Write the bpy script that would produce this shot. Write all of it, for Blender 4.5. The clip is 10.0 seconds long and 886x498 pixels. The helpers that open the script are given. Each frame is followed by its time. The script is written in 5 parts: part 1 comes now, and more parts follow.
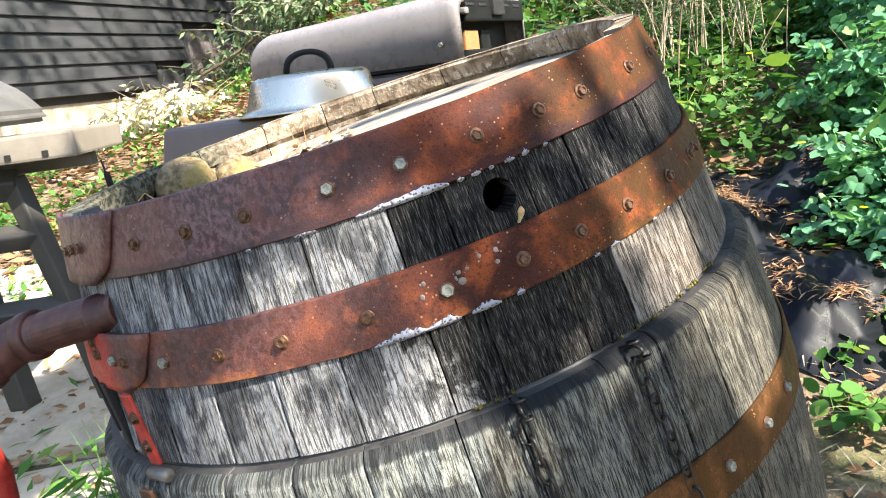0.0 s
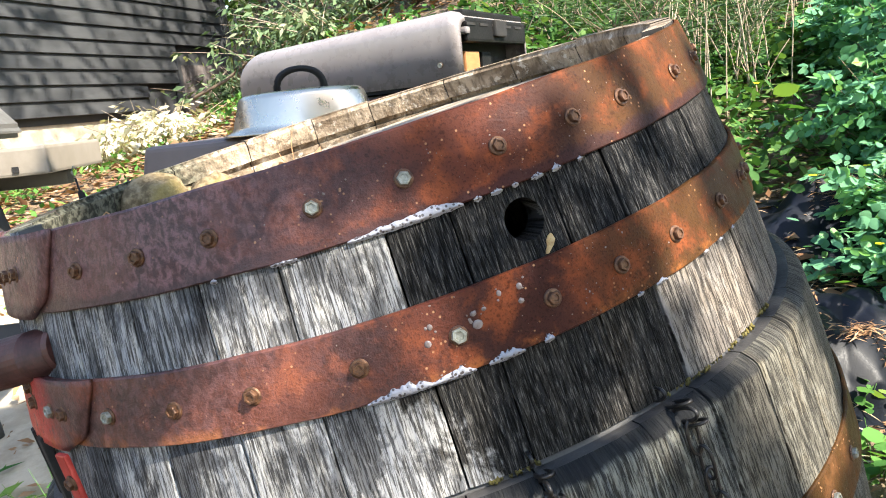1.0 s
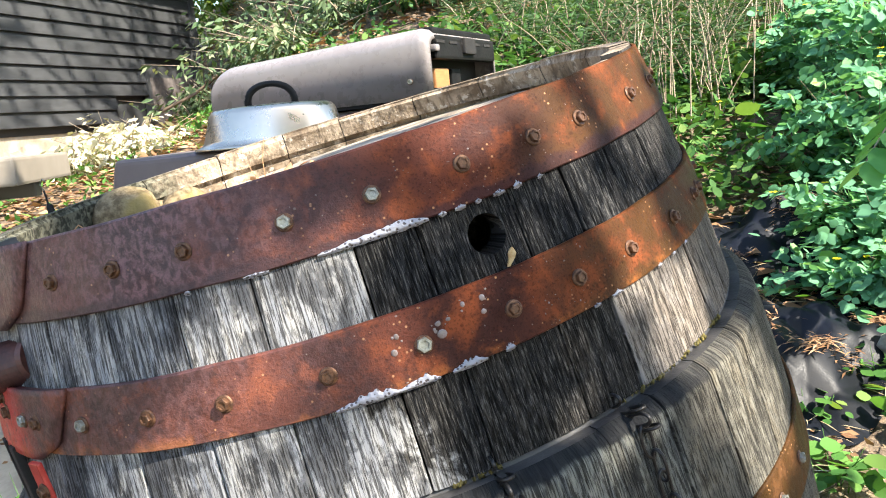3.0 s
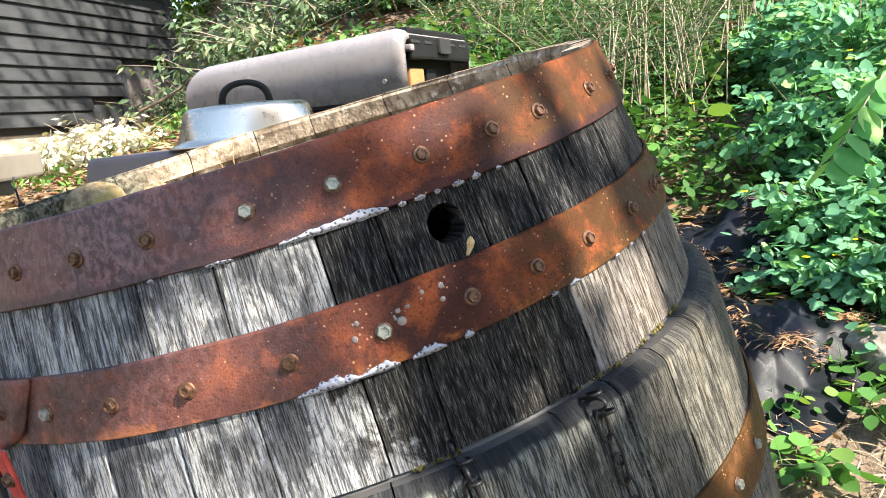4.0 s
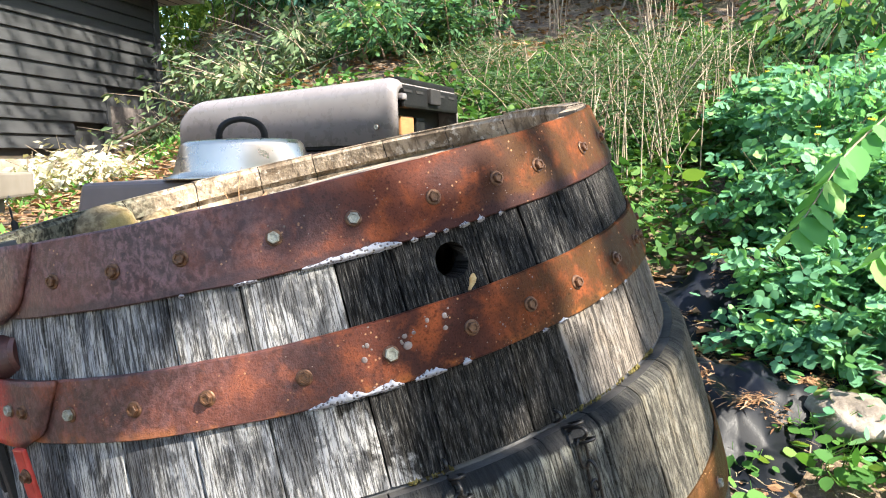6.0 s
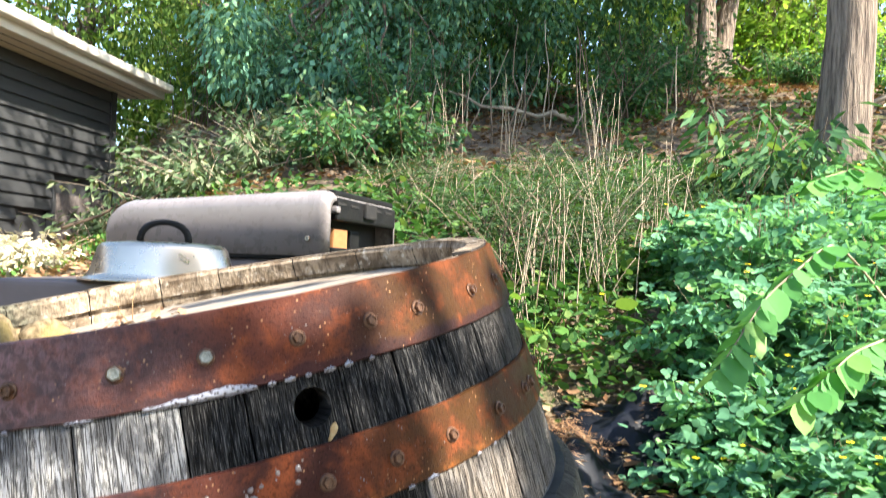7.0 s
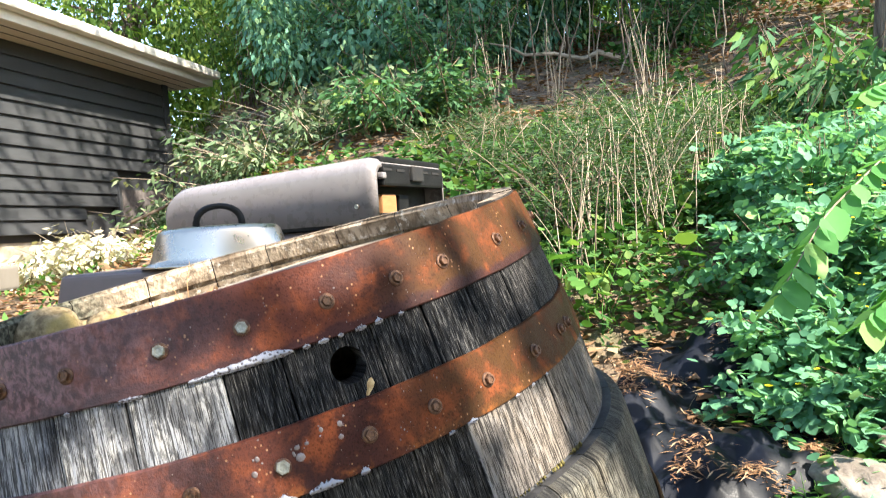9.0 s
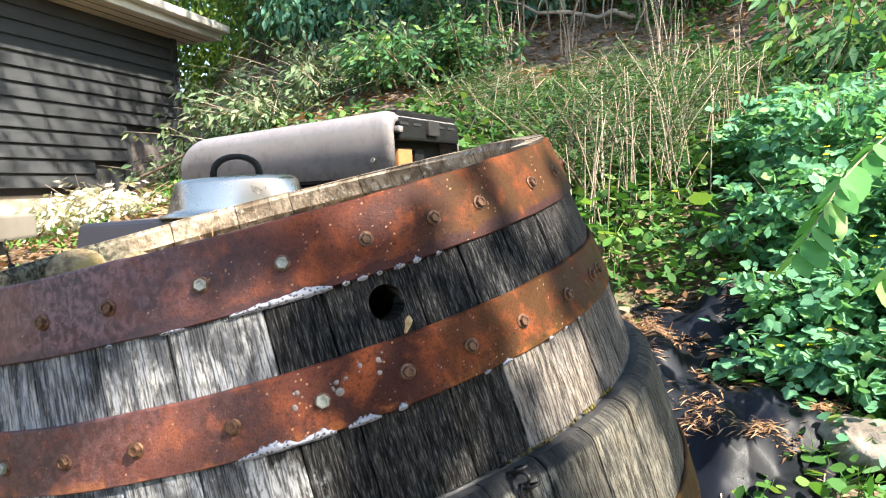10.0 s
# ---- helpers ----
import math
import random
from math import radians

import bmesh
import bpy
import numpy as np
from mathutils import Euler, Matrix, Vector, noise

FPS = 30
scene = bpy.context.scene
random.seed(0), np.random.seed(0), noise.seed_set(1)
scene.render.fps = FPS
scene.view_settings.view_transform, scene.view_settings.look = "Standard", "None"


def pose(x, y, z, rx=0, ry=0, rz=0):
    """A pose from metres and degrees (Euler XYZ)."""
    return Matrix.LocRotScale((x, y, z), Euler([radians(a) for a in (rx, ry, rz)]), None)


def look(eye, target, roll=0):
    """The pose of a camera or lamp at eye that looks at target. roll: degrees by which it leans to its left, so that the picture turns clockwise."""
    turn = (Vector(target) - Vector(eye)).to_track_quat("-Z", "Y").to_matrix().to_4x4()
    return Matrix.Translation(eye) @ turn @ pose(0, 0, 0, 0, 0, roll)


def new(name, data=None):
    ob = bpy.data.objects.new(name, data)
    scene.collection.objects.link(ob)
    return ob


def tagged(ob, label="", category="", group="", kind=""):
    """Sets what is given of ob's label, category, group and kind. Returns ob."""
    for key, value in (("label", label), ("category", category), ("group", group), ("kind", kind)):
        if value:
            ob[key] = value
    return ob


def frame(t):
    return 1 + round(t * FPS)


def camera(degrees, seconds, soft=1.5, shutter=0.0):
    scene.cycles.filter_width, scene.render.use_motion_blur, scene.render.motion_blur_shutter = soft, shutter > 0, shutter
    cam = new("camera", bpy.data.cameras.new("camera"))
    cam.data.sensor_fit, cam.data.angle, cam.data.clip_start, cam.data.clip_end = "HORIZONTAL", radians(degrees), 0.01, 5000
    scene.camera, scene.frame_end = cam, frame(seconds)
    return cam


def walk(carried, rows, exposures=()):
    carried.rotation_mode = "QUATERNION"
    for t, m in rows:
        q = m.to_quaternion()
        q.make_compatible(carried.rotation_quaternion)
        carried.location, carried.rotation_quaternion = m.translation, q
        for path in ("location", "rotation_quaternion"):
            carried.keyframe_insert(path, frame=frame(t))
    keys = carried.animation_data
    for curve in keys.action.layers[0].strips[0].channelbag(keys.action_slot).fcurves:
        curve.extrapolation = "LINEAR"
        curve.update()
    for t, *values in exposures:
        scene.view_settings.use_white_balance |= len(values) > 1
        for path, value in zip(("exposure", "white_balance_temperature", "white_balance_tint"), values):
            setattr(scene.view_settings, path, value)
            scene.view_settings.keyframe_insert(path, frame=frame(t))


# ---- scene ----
cam = camera(56.86, 10.0, soft=1.05, shutter=0.4)
ROWS = [
    (0, 0.0687, -0.8558, 0.9524, 77.709, 7.213, -1.567),
    (0.5, 0.0625, -0.8106, 0.9390, 79.031, 6.599, -1.922),
    (1, 0.0574, -0.7497, 0.9342, 79.714, 6.103, -2.001),
    (1.5, 0.0602, -0.7584, 0.9353, 79.876, 6.109, -2.282),
    (2, 0.0545, -0.7680, 0.9404, 80.255, 5.890, -2.772),
    (2.5, 0.0569, -0.7652, 0.9382, 80.381, 5.532, -3.291),
    (3.8, 0.0678, -0.7844, 0.9344, 80.652, 5.659, -5.185),
    (4, 0.0704, -0.7843, 0.9298, 80.523, 5.465, -5.395),
    (4.5, 0.0557, -0.8060, 0.9292, 80.913, 5.141, -5.911),
    (5, 0.0430, -0.7939, 0.9399, 81.547, 4.210, -6.344),
    (5.2, 0.0396, -0.7853, 0.9306, 81.895, 3.760, -6.503),
    (6.3, 0.0438, -0.8481, 0.9315, 84.618, -0.021, -6.577),
    (6.5, 0.0496, -0.8369, 0.9333, 85.498, -1.570, -6.447),
    (7, 0.0982, -0.8151, 0.9538, 91.320, -1.924, -10.275),
    (7.5, 0.0441, -0.8323, 0.9628, 93.246, -1.335, -8.494),
    (8, 0.0893, -0.8407, 0.9569, 92.652, 3.912, -7.624),
    (8.5, 0.1101, -0.8436, 0.9647, 91.048, 4.347, -5.650),
    (9, 0.1269, -0.8332, 0.9497, 88.448, 4.139, -5.841),
    (9.5, 0.1130, -0.8228, 0.9427, 87.009, 3.626, -6.254),
    (10, 0.1041, -0.8311, 0.9367, 85.744, 3.280, -5.352),
]
walk(cam, [(t, pose(x, y, z, rx, ry, rz)) for t, x, y, z, rx, ry, rz in ROWS])

# ---- light ----
TO_SUN = Vector((0.56, -0.52, 0.74)).normalized()
scene.view_settings.exposure = 2.06
world = bpy.data.worlds.new("sky")
scene.world = world
world.use_nodes = True
_nt = world.node_tree
_sky = _nt.nodes.new("ShaderNodeTexSky")
_sky.sky_type = "NISHITA"
_sky.sun_disc = False
_sky.sun_elevation = math.asin(TO_SUN.z)
_sky.sun_rotation = math.atan2(TO_SUN.x, TO_SUN.y)
_nt.links.new(_sky.outputs[0], _nt.nodes["Background"].inputs[0])
_nt.nodes["Background"].inputs[1].default_value = 0.15
_sun = bpy.data.lights.new("sun", "SUN")
_sun.energy, _sun.angle, _sun.color = 5.0, radians(0.55), (1.0, 0.93, 0.82)
sun = new("sun", _sun)
sun.matrix_world = look((0, 0, 30), Vector((0, 0, 30)) - TO_SUN)


# ---- material tools ----
class Mat:
    """A small node builder."""

    def __init__(self, name):
        self.m = bpy.data.materials.new(name)
        self.m.use_nodes = True
        self.t = self.m.node_tree
        self.b = self.t.nodes["Principled BSDF"]
        self.co = None

    def node(self, kind, **props):
        n = self.t.nodes.new(kind)
        for k, v in props.items():
            if k == "op":
                n.operation = v
            elif k == "dims":
                n.noise_dimensions = v
        return n

    def put(self, sock, v):
        if isinstance(v, bpy.types.NodeSocket):
            self.t.links.new(v, sock)
        elif isinstance(v, tuple) and len(v) == 3 and len(sock.default_value) == 4:
            sock.default_value = (*v, 1)
        else:
            sock.default_value = v

    def coords(self, scale=(1, 1, 1)):
        if self.co is None:
            self.co = self.node("ShaderNodeTexCoord")
        mp = self.node("ShaderNodeMapping")
        self.put(mp.inputs["Scale"], scale)
        self.put(mp.inputs["Vector"], self.co.outputs["Object"])
        return mp.outputs[0]

    def noise(self, scale, detail=4, rough=0.55, stretch=(1, 1, 1), vec=None, dist=0.0):
        n = self.node("ShaderNodeTexNoise")
        self.put(n.inputs["Vector"], vec if vec is not None else self.coords(stretch))
        self.put(n.inputs["Scale"], scale)
        self.put(n.inputs["Detail"], detail)
        self.put(n.inputs["Roughness"], rough)
        self.put(n.inputs["Distortion"], dist)
        return n.outputs["Fac"]

    def cyl(self, around, along, shift=None):
        """Coordinates that follow a barrel's staves: round the axis and along it."""
        sp = self.node("ShaderNodeSeparateXYZ")
        self.put(sp.inputs[0], self.coords())
        ang = self.math("MULTIPLY", self.math("ARCTAN2", sp.outputs[1], sp.outputs[0]), 0.32 * around)
        cb = self.node("ShaderNodeCombineXYZ")
        self.put(cb.inputs[0], ang)
        self.put(cb.inputs[1], self.math("MULTIPLY", sp.outputs[2], along))
        if shift is not None:
            self.put(cb.inputs[2], self.math("MULTIPLY", shift, 37.0))
        return cb.outputs[0]

    def voro(self, scale, stretch=(1, 1, 1), out="Distance"):
        n = self.node("ShaderNodeTexVoronoi")
        self.put(n.inputs["Vector"], self.coords(stretch))
        self.put(n.inputs["Scale"], scale)
        return n.outputs[out]

    def ramp(self, v, lo, hi, a=0.0, b=1.0):
        n = self.node("ShaderNodeMapRange")
        n.interpolation_type = "SMOOTHSTEP"
        for s, x in zip(n.inputs[:5], (v, lo, hi, a, b)):
            self.put(s, x)
        return n.outputs[0]

    def math(self, op, a, b=0.0):
        n = self.node("ShaderNodeMath", op=op)
        self.put(n.inputs[0], a)
        self.put(n.inputs[1], b)
        return n.outputs[0]

    def mix(self, f, a, b):
        n = self.node("ShaderNodeMixRGB")
        for s, x in zip(n.inputs, (f, a, b)):
            self.put(s, x)
        return n.outputs[0]

    def scaled(self, col, v):
        n = self.node("ShaderNodeMixRGB")
        n.blend_type = "MULTIPLY"
        self.put(n.inputs[0], 1.0)
        self.put(n.inputs[1], col)
        self.put(n.inputs[2], v)
        return n.outputs[0]

    def axis(self, k, stretch=(1, 1, 1)):
        n = self.node("ShaderNodeSeparateXYZ")
        self.put(n.inputs[0], self.coords(stretch))
        return n.outputs[k]

    def random(self):
        return self.node("ShaderNodeObjectInfo").outputs["Random"]

    def island(self):
        return self.node("ShaderNodeNewGeometry").outputs["Random Per Island"]

    def bump(self, v, strength, dist):
        n = self.node("ShaderNodeBump")
        self.put(n.inputs["Strength"], strength)
        self.put(n.inputs["Distance"], dist)
        self.put(n.inputs["Height"], v)
        self.put(self.b.inputs["Normal"], n.outputs[0])

    def done(self, col, rough, metal=0.0, spec=0.5):
        self.put(self.b.inputs["Base Color"], col)
        self.put(self.b.inputs["Roughness"], rough)
        self.put(self.b.inputs["Metallic"], metal)
        self.put(self.b.inputs["Specular IOR Level"], spec)
        return self.m


def rust_mat(name, deep, mid, warm, plum=0.0, red=None):
    """Rusty hoop iron: mottling at three scales, plum-grey mill scale and painted sky sheen towards -x."""
    m = Mat(name)
    big = m.noise(13, 6, 0.66)
    patch = m.noise(42, 5, 0.62, dist=0.15)
    fine = m.noise(110, 5, 0.65)
    grain = m.noise(640, 3, 0.65)
    col = m.mix(m.ramp(big, 0.4, 0.6), deep, mid)
    col = m.mix(m.math("MULTIPLY", m.ramp(patch, 0.46, 0.68), 0.75), col, warm)
    # Shade on the hoop's right side, put in as a darker olive.
    olive_shade = m.ramp(m.math("ADD", m.axis(0), m.math("MULTIPLY", big, 0.1)), 0.1, 0.2)
    col = m.mix(m.math("MULTIPLY", olive_shade, m.ramp(patch, 0.4, 0.7, 0.85, 0.35)), col, (0.052, 0.024, 0.0055))
    if plum:
        side = m.ramp(m.math("ADD", m.axis(0), m.math("MULTIPLY", big, 0.12)), 0.07, -0.1)
        pits = m.ramp(m.math("ADD", m.math("MULTIPLY", m.noise(230, 3, 0.55, (1, 1, 0.75), dist=0.5), 0.75), m.math("MULTIPLY", grain, 0.25)), 0.41, 0.6)
        # The paler plum also paints sky sheen into this side's colour.
        scale_col = m.mix(pits, (0.04, 0.016, 0.018), (0.165, 0.083, 0.085))
        scale_col = m.mix(m.math("MULTIPLY", m.ramp(big, 0.48, 0.64), 0.6), scale_col, (0.12, 0.042, 0.03))
        col = m.mix(m.math("MULTIPLY", side, plum), col, scale_col)
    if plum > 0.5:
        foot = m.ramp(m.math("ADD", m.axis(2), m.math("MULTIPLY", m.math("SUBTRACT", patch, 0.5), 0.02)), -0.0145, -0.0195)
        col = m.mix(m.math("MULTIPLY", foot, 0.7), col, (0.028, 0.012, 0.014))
    if red:
        edge = m.ramp(m.math("ADD", m.axis(0), m.math("MULTIPLY", fine, 0.03)), -0.236, -0.262)
        col = m.mix(m.math("MULTIPLY", edge, m.ramp(fine, 0.3, 0.5)), col, red)
        seep = m.math("MULTIPLY", m.ramp(m.axis(2), -0.103, -0.1105), m.ramp(patch, 0.46, 0.6))
        col = m.mix(m.math("MULTIPLY", seep, 0.3), col, (0.42, 0.15, 0.03))
    col = m.mix(m.math("MULTIPLY", m.ramp(grain, 0.52, 0.64), 0.6), col, m.scaled(col, (0.35, 0.3, 0.3)))
    dark = m.math("MULTIPLY", m.ramp(m.voro(150), 0.24, 0.1), m.ramp(m.noise(24, 4, 0.6), 0.45, 0.6))
    col = m.mix(m.math("MULTIPLY", dark, 0.55), col, m.scaled(col, (0.3, 0.25, 0.25)))
    speck = m.math("MULTIPLY", m.ramp(m.voro(210), 0.2, 0.1), m.ramp(m.noise(34, 4, 0.6), 0.5, 0.62))
    col = m.mix(m.math("MULTIPLY", speck, 0.8), col, (0.45, 0.24, 0.12))
    m.bump(m.math("ADD", m.math("MULTIPLY", fine, 0.9), m.math("MULTIPLY", grain, 0.5)), 0.55, 0.0016)
    return m.done(col, m.ramp(patch, 0.35, 0.7, 0.46, 0.7), 0.0, m.ramp(m.axis(0), 0.05, -0.12, 0.1, 0.6))


def wood_mat(name, low=False):
    """Weathered oak with open grain along the staves and a tarry damp stain that mostly ends at the joints."""
    m = Mat(name)
    rnd = m.random()
    sp = m.node("ShaderNodeSeparateXYZ")
    m.put(sp.inputs[0], m.coords())
    az = m.math("MULTIPLY", m.math("ARCTAN2", sp.outputs[1], sp.outputs[0]), 57.2958)
    z = sp.outputs[2]
    fine = m.noise(1.0, 3, 0.55, vec=m.cyl(880, 40, rnd))
    fine2 = m.noise(1.0, 3, 0.6, vec=m.cyl(1300, 105, rnd))
    mid = m.noise(1.0, 4, 0.6, vec=m.cyl(210, 12, rnd), dist=0.3)
    blotch = m.noise(1.0, 6, 0.64, vec=m.cyl(30, 17, rnd), dist=0.5)
    col = m.mix(m.ramp(mid, 0.32, 0.68), (0.25, 0.257, 0.272), (0.43, 0.413, 0.382))
    col = m.mix(m.math("MULTIPLY", rnd, 0.75), col, m.scaled(col, (0.5, 0.525, 0.57)))
    ragged = m.math("ADD", m.math("SUBTRACT", m.math("MULTIPLY", blotch, 2.6), 0.8), m.math("ADD", m.math("MULTIPLY", m.math("SUBTRACT", mid, 0.5), 0.45), m.math("MULTIPLY", m.math("SUBTRACT", fine2, 0.5), 0.6)))
    col = m.mix(m.math("MULTIPLY", m.ramp(ragged, 0.48, 0.68), 0.84), col, (0.048, 0.05, 0.056))
    col = m.mix(m.math("MULTIPLY", m.ramp(az, -67.0, -65.0), m.ramp(ragged, 0.35, 0.65, 0.85, 0.5)), col, (0.155, 0.122, 0.09))
    wob = m.math("MULTIPLY", m.math("SUBTRACT", ragged, 0.5), 11.0)
    loose = m.math("ADD", az, wob)
    if low:
        col = m.scaled(col, (0.74, 0.78, 0.72))
        wet = m.math("MULTIPLY", m.ramp(az, -93.0, -91.6), m.ramp(loose, -58.0, -70.0))
        wet = m.math("MULTIPLY", wet, 0.5)
        tar = m.mix(m.ramp(mid, 0.35, 0.65), (0.038, 0.034, 0.028), (0.1, 0.088, 0.066))
    else:
        below = m.ramp(z, -0.085, -0.095)
        upper = m.math("MULTIPLY", m.ramp(az, -94.0, -93.3), m.ramp(loose, -30.0, -50.0, 0.55, 1.0))
        slant = m.math("ADD", loose, m.math("MULTIPLY", m.math("ADD", z, 0.1115), 110.0))
        lower = m.math("MULTIPLY", m.ramp(slant, -99.0, -96.5), m.ramp(az, -65.7, -66.4))
        wet = m.math("ADD", m.math("MULTIPLY", upper, m.math("SUBTRACT", 1.0, below)), m.math("MULTIPLY", lower, below))
        tar = m.mix(m.ramp(mid, 0.36, 0.68), (0.013, 0.0138, 0.0155), (0.033, 0.0318, 0.031))
        tar = m.mix(m.math("MULTIPLY", below, m.ramp(rnd, 0.3, 0.7, 0.25, 0.8)), tar, m.scaled(tar, (1.6, 1.45, 1.2)))
    scratch = m.math("MULTIPLY", m.ramp(fine2, 0.56, 0.61), 0.4)
    tar = m.mix(scratch, tar, (0.17, 0.16, 0.145) if not low else (0.3, 0.28, 0.22))
    col = m.mix(wet, col, tar)
    line = m.ramp(fine, 0.515, 0.555)
    hair = m.ramp(fine2, 0.47, 0.42)
    col = m.mix(m.math("MULTIPLY", line, 0.85), col, m.scaled(col, (0.16, 0.155, 0.155)))
    col = m.mix(m.math("MULTIPLY", hair, 0.7), col, m.scaled(col, (0.25, 0.24, 0.235)))
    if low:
        # Lower staves turn near black towards their top edge.
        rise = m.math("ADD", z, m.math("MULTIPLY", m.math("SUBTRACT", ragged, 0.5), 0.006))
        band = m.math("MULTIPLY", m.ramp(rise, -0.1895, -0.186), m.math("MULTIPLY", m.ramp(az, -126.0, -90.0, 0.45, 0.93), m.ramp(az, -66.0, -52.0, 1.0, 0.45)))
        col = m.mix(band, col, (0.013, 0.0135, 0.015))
    m.bump(m.math("ADD", m.math("MULTIPLY", line, -0.8), m.math("MULTIPLY", hair, -0.7)), 0.8, 0.0013)
    return m.done(col, m.math("SUBTRACT", 0.86, m.math("MULTIPLY", wet, 0.1)), 0.0, m.math("SUBTRACT", 0.2, m.math("MULTIPLY", wet, 0.13)))


def plain_mat(name, a, b, scale, rough=0.6, metal=0.0, spec=0.5, bump=0.0, dist=0.002, stretch=(1, 1, 1), fine=None):
    m = Mat(name)
    n1, n2 = m.noise(scale, 5, 0.6, stretch), m.noise(fine or scale * 9, 4, 0.6, stretch)
    col = m.mix(m.ramp(m.math("ADD", m.math("MULTIPLY", n1, 0.7), m.math("MULTIPLY", n2, 0.3)), 0.35, 0.65), a, b)
    if bump:
        m.bump(m.math("ADD", n1, m.math("MULTIPLY", n2, 0.5)), bump, dist)
    return m.done(col, m.ramp(n2, 0.3, 0.7, rough - 0.07, rough + 0.07), metal, spec)


def leaf_mat(name, a, b, c, shine=0.45, through_col=(0.25, 0.45, 0.05), share=0.3):
    """Leaves: colour differs from leaf to leaf, and some light passes through them."""
    m = Mat(name)
    i = m.island()
    col = m.mix(m.ramp(i, 0.0, 0.6), a, b)
    col = m.mix(m.ramp(i, 0.72, 1.0), col, c)
    col = m.mix(m.math("MULTIPLY", m.noise(60, 3), 0.25), col, m.scaled(col, (0.6, 0.65, 0.6)))
    col = m.mix(m.ramp(m.noise(1.1, 3), 0.42, 0.62, 0.0, 0.45), col, m.scaled(col, (0.45, 0.5, 0.55)))
    m.done(col, shine + 0.15, 0.0, 0.17)
    tr = m.node("ShaderNodeBsdfTranslucent")
    m.put(tr.inputs["Color"], m.scaled(col, (1.7, 1.75, 0.9)))
    mx = m.node("ShaderNodeMixShader")
    m.put(mx.inputs[0], share)
    m.t.links.new(m.b.outputs[0], mx.inputs[1])
    m.t.links.new(tr.outputs[0], mx.inputs[2])
    m.t.links.new(mx.outputs[0], m.t.nodes["Material Output"].inputs[0])
    return m.m


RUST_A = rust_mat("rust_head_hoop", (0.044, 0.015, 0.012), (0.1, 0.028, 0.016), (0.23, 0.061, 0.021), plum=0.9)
RUST_B = rust_mat("rust_quarter_hoop", (0.042, 0.013, 0.009), (0.108, 0.028, 0.014), (0.245, 0.062, 0.02), plum=0.35, red=(0.42, 0.035, 0.025))
RUST_C = rust_mat("rust_bilge_hoop", (0.045, 0.021, 0.01), (0.1, 0.042, 0.016), (0.16, 0.068, 0.026))
RUST_BOLT = plain_mat("rusty_bolt", (0.05, 0.025, 0.016), (0.16, 0.08, 0.042), 260, 0.5, 0.5, bump=0.3, dist=0.0004)
ZINC = plain_mat("zinc_bolt", (0.17, 0.165, 0.13), (0.33, 0.335, 0.29), 260, 0.5, 0.4)
WOOD_UP = wood_mat("weathered_oak")
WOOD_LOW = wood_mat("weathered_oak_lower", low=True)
_m = Mat("rim_oak")
_a, _b2, _cc = _m.noise(26, 5, 0.65, dist=0.5), _m.noise(1.0, 3, 0.6, (150, 150, 14)), _m.noise(170, 5)
_c = _m.mix(_m.ramp(_a, 0.36, 0.62), (0.13, 0.092, 0.06), (0.36, 0.285, 0.205))
_c = _m.mix(_m.ramp(_m.noise(58, 5, 0.7), 0.56, 0.64, 0.0, 0.75), _c, (0.56, 0.5, 0.42))
_c = _m.mix(_m.ramp(_m.noise(80, 5, 0.7, dist=0.5), 0.55, 0.63, 0.0, 0.7), _c, (0.09, 0.07, 0.05))
_c = _m.mix(_m.math("MULTIPLY", _m.ramp(_b2, 0.52, 0.66), 0.6), _c, (0.08, 0.058, 0.04))
# Shadow on the rim's left part, put into the oak as dark grey-green.
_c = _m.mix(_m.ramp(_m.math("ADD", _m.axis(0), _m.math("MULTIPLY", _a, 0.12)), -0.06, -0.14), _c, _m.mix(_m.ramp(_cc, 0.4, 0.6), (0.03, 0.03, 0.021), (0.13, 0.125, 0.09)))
_m.bump(_m.math("ADD", _m.math("ADD", _a, _cc), _m.math("MULTIPLY", _b2, 0.6)), 0.9, 0.003)
WOOD_RIM = _m.done(_c, 0.9, 0.0, 0.2)
WOOD_HEAD = plain_mat("head_oak", (0.15, 0.115, 0.08), (0.42, 0.36, 0.29), 9, 0.8, bump=0.5, dist=0.002, stretch=(1, 9, 9))
LIP = plain_mat("dark_lip", (0.016, 0.016, 0.018), (0.06, 0.056, 0.052), 30, 0.6, bump=0.5, dist=0.002)
MOSS = plain_mat("moss", (0.08, 0.07, 0.02), (0.24, 0.19, 0.05), 120, 0.95, bump=1.0, dist=0.003)
PIPE = plain_mat("painted_iron_pipe", (0.04, 0.015, 0.013), (0.095, 0.036, 0.03), 60, 0.5, 0.1, bump=0.3, dist=0.001)
REDPAINT = plain_mat("worn_red_paint", (0.3, 0.022, 0.017), (0.5, 0.055, 0.04), 90, 0.42, bump=0.15, dist=0.001)
BLACKIRON = plain_mat("black_chain", (0.012, 0.012, 0.013), (0.045, 0.042, 0.04), 200, 0.45, 0.6)
FOAM = Mat("soap_foam")
_v = FOAM.voro(430)
FOAM.bump(_v, 0.6, 0.001)
FOAM = FOAM.done(FOAM.mix(FOAM.ramp(_v, 0.3, 0.42), (0.05, 0.042, 0.045), (0.27, 0.275, 0.31)), 0.3, 0.0, 0.5)
DROP = plain_mat("soap_drop", (0.14, 0.11, 0.1), (0.24, 0.2, 0.19), 300, 0.2)
DARK = plain_mat("dark_void", (0.006, 0.006, 0.006), (0.014, 0.012, 0.01), 30, 0.9)


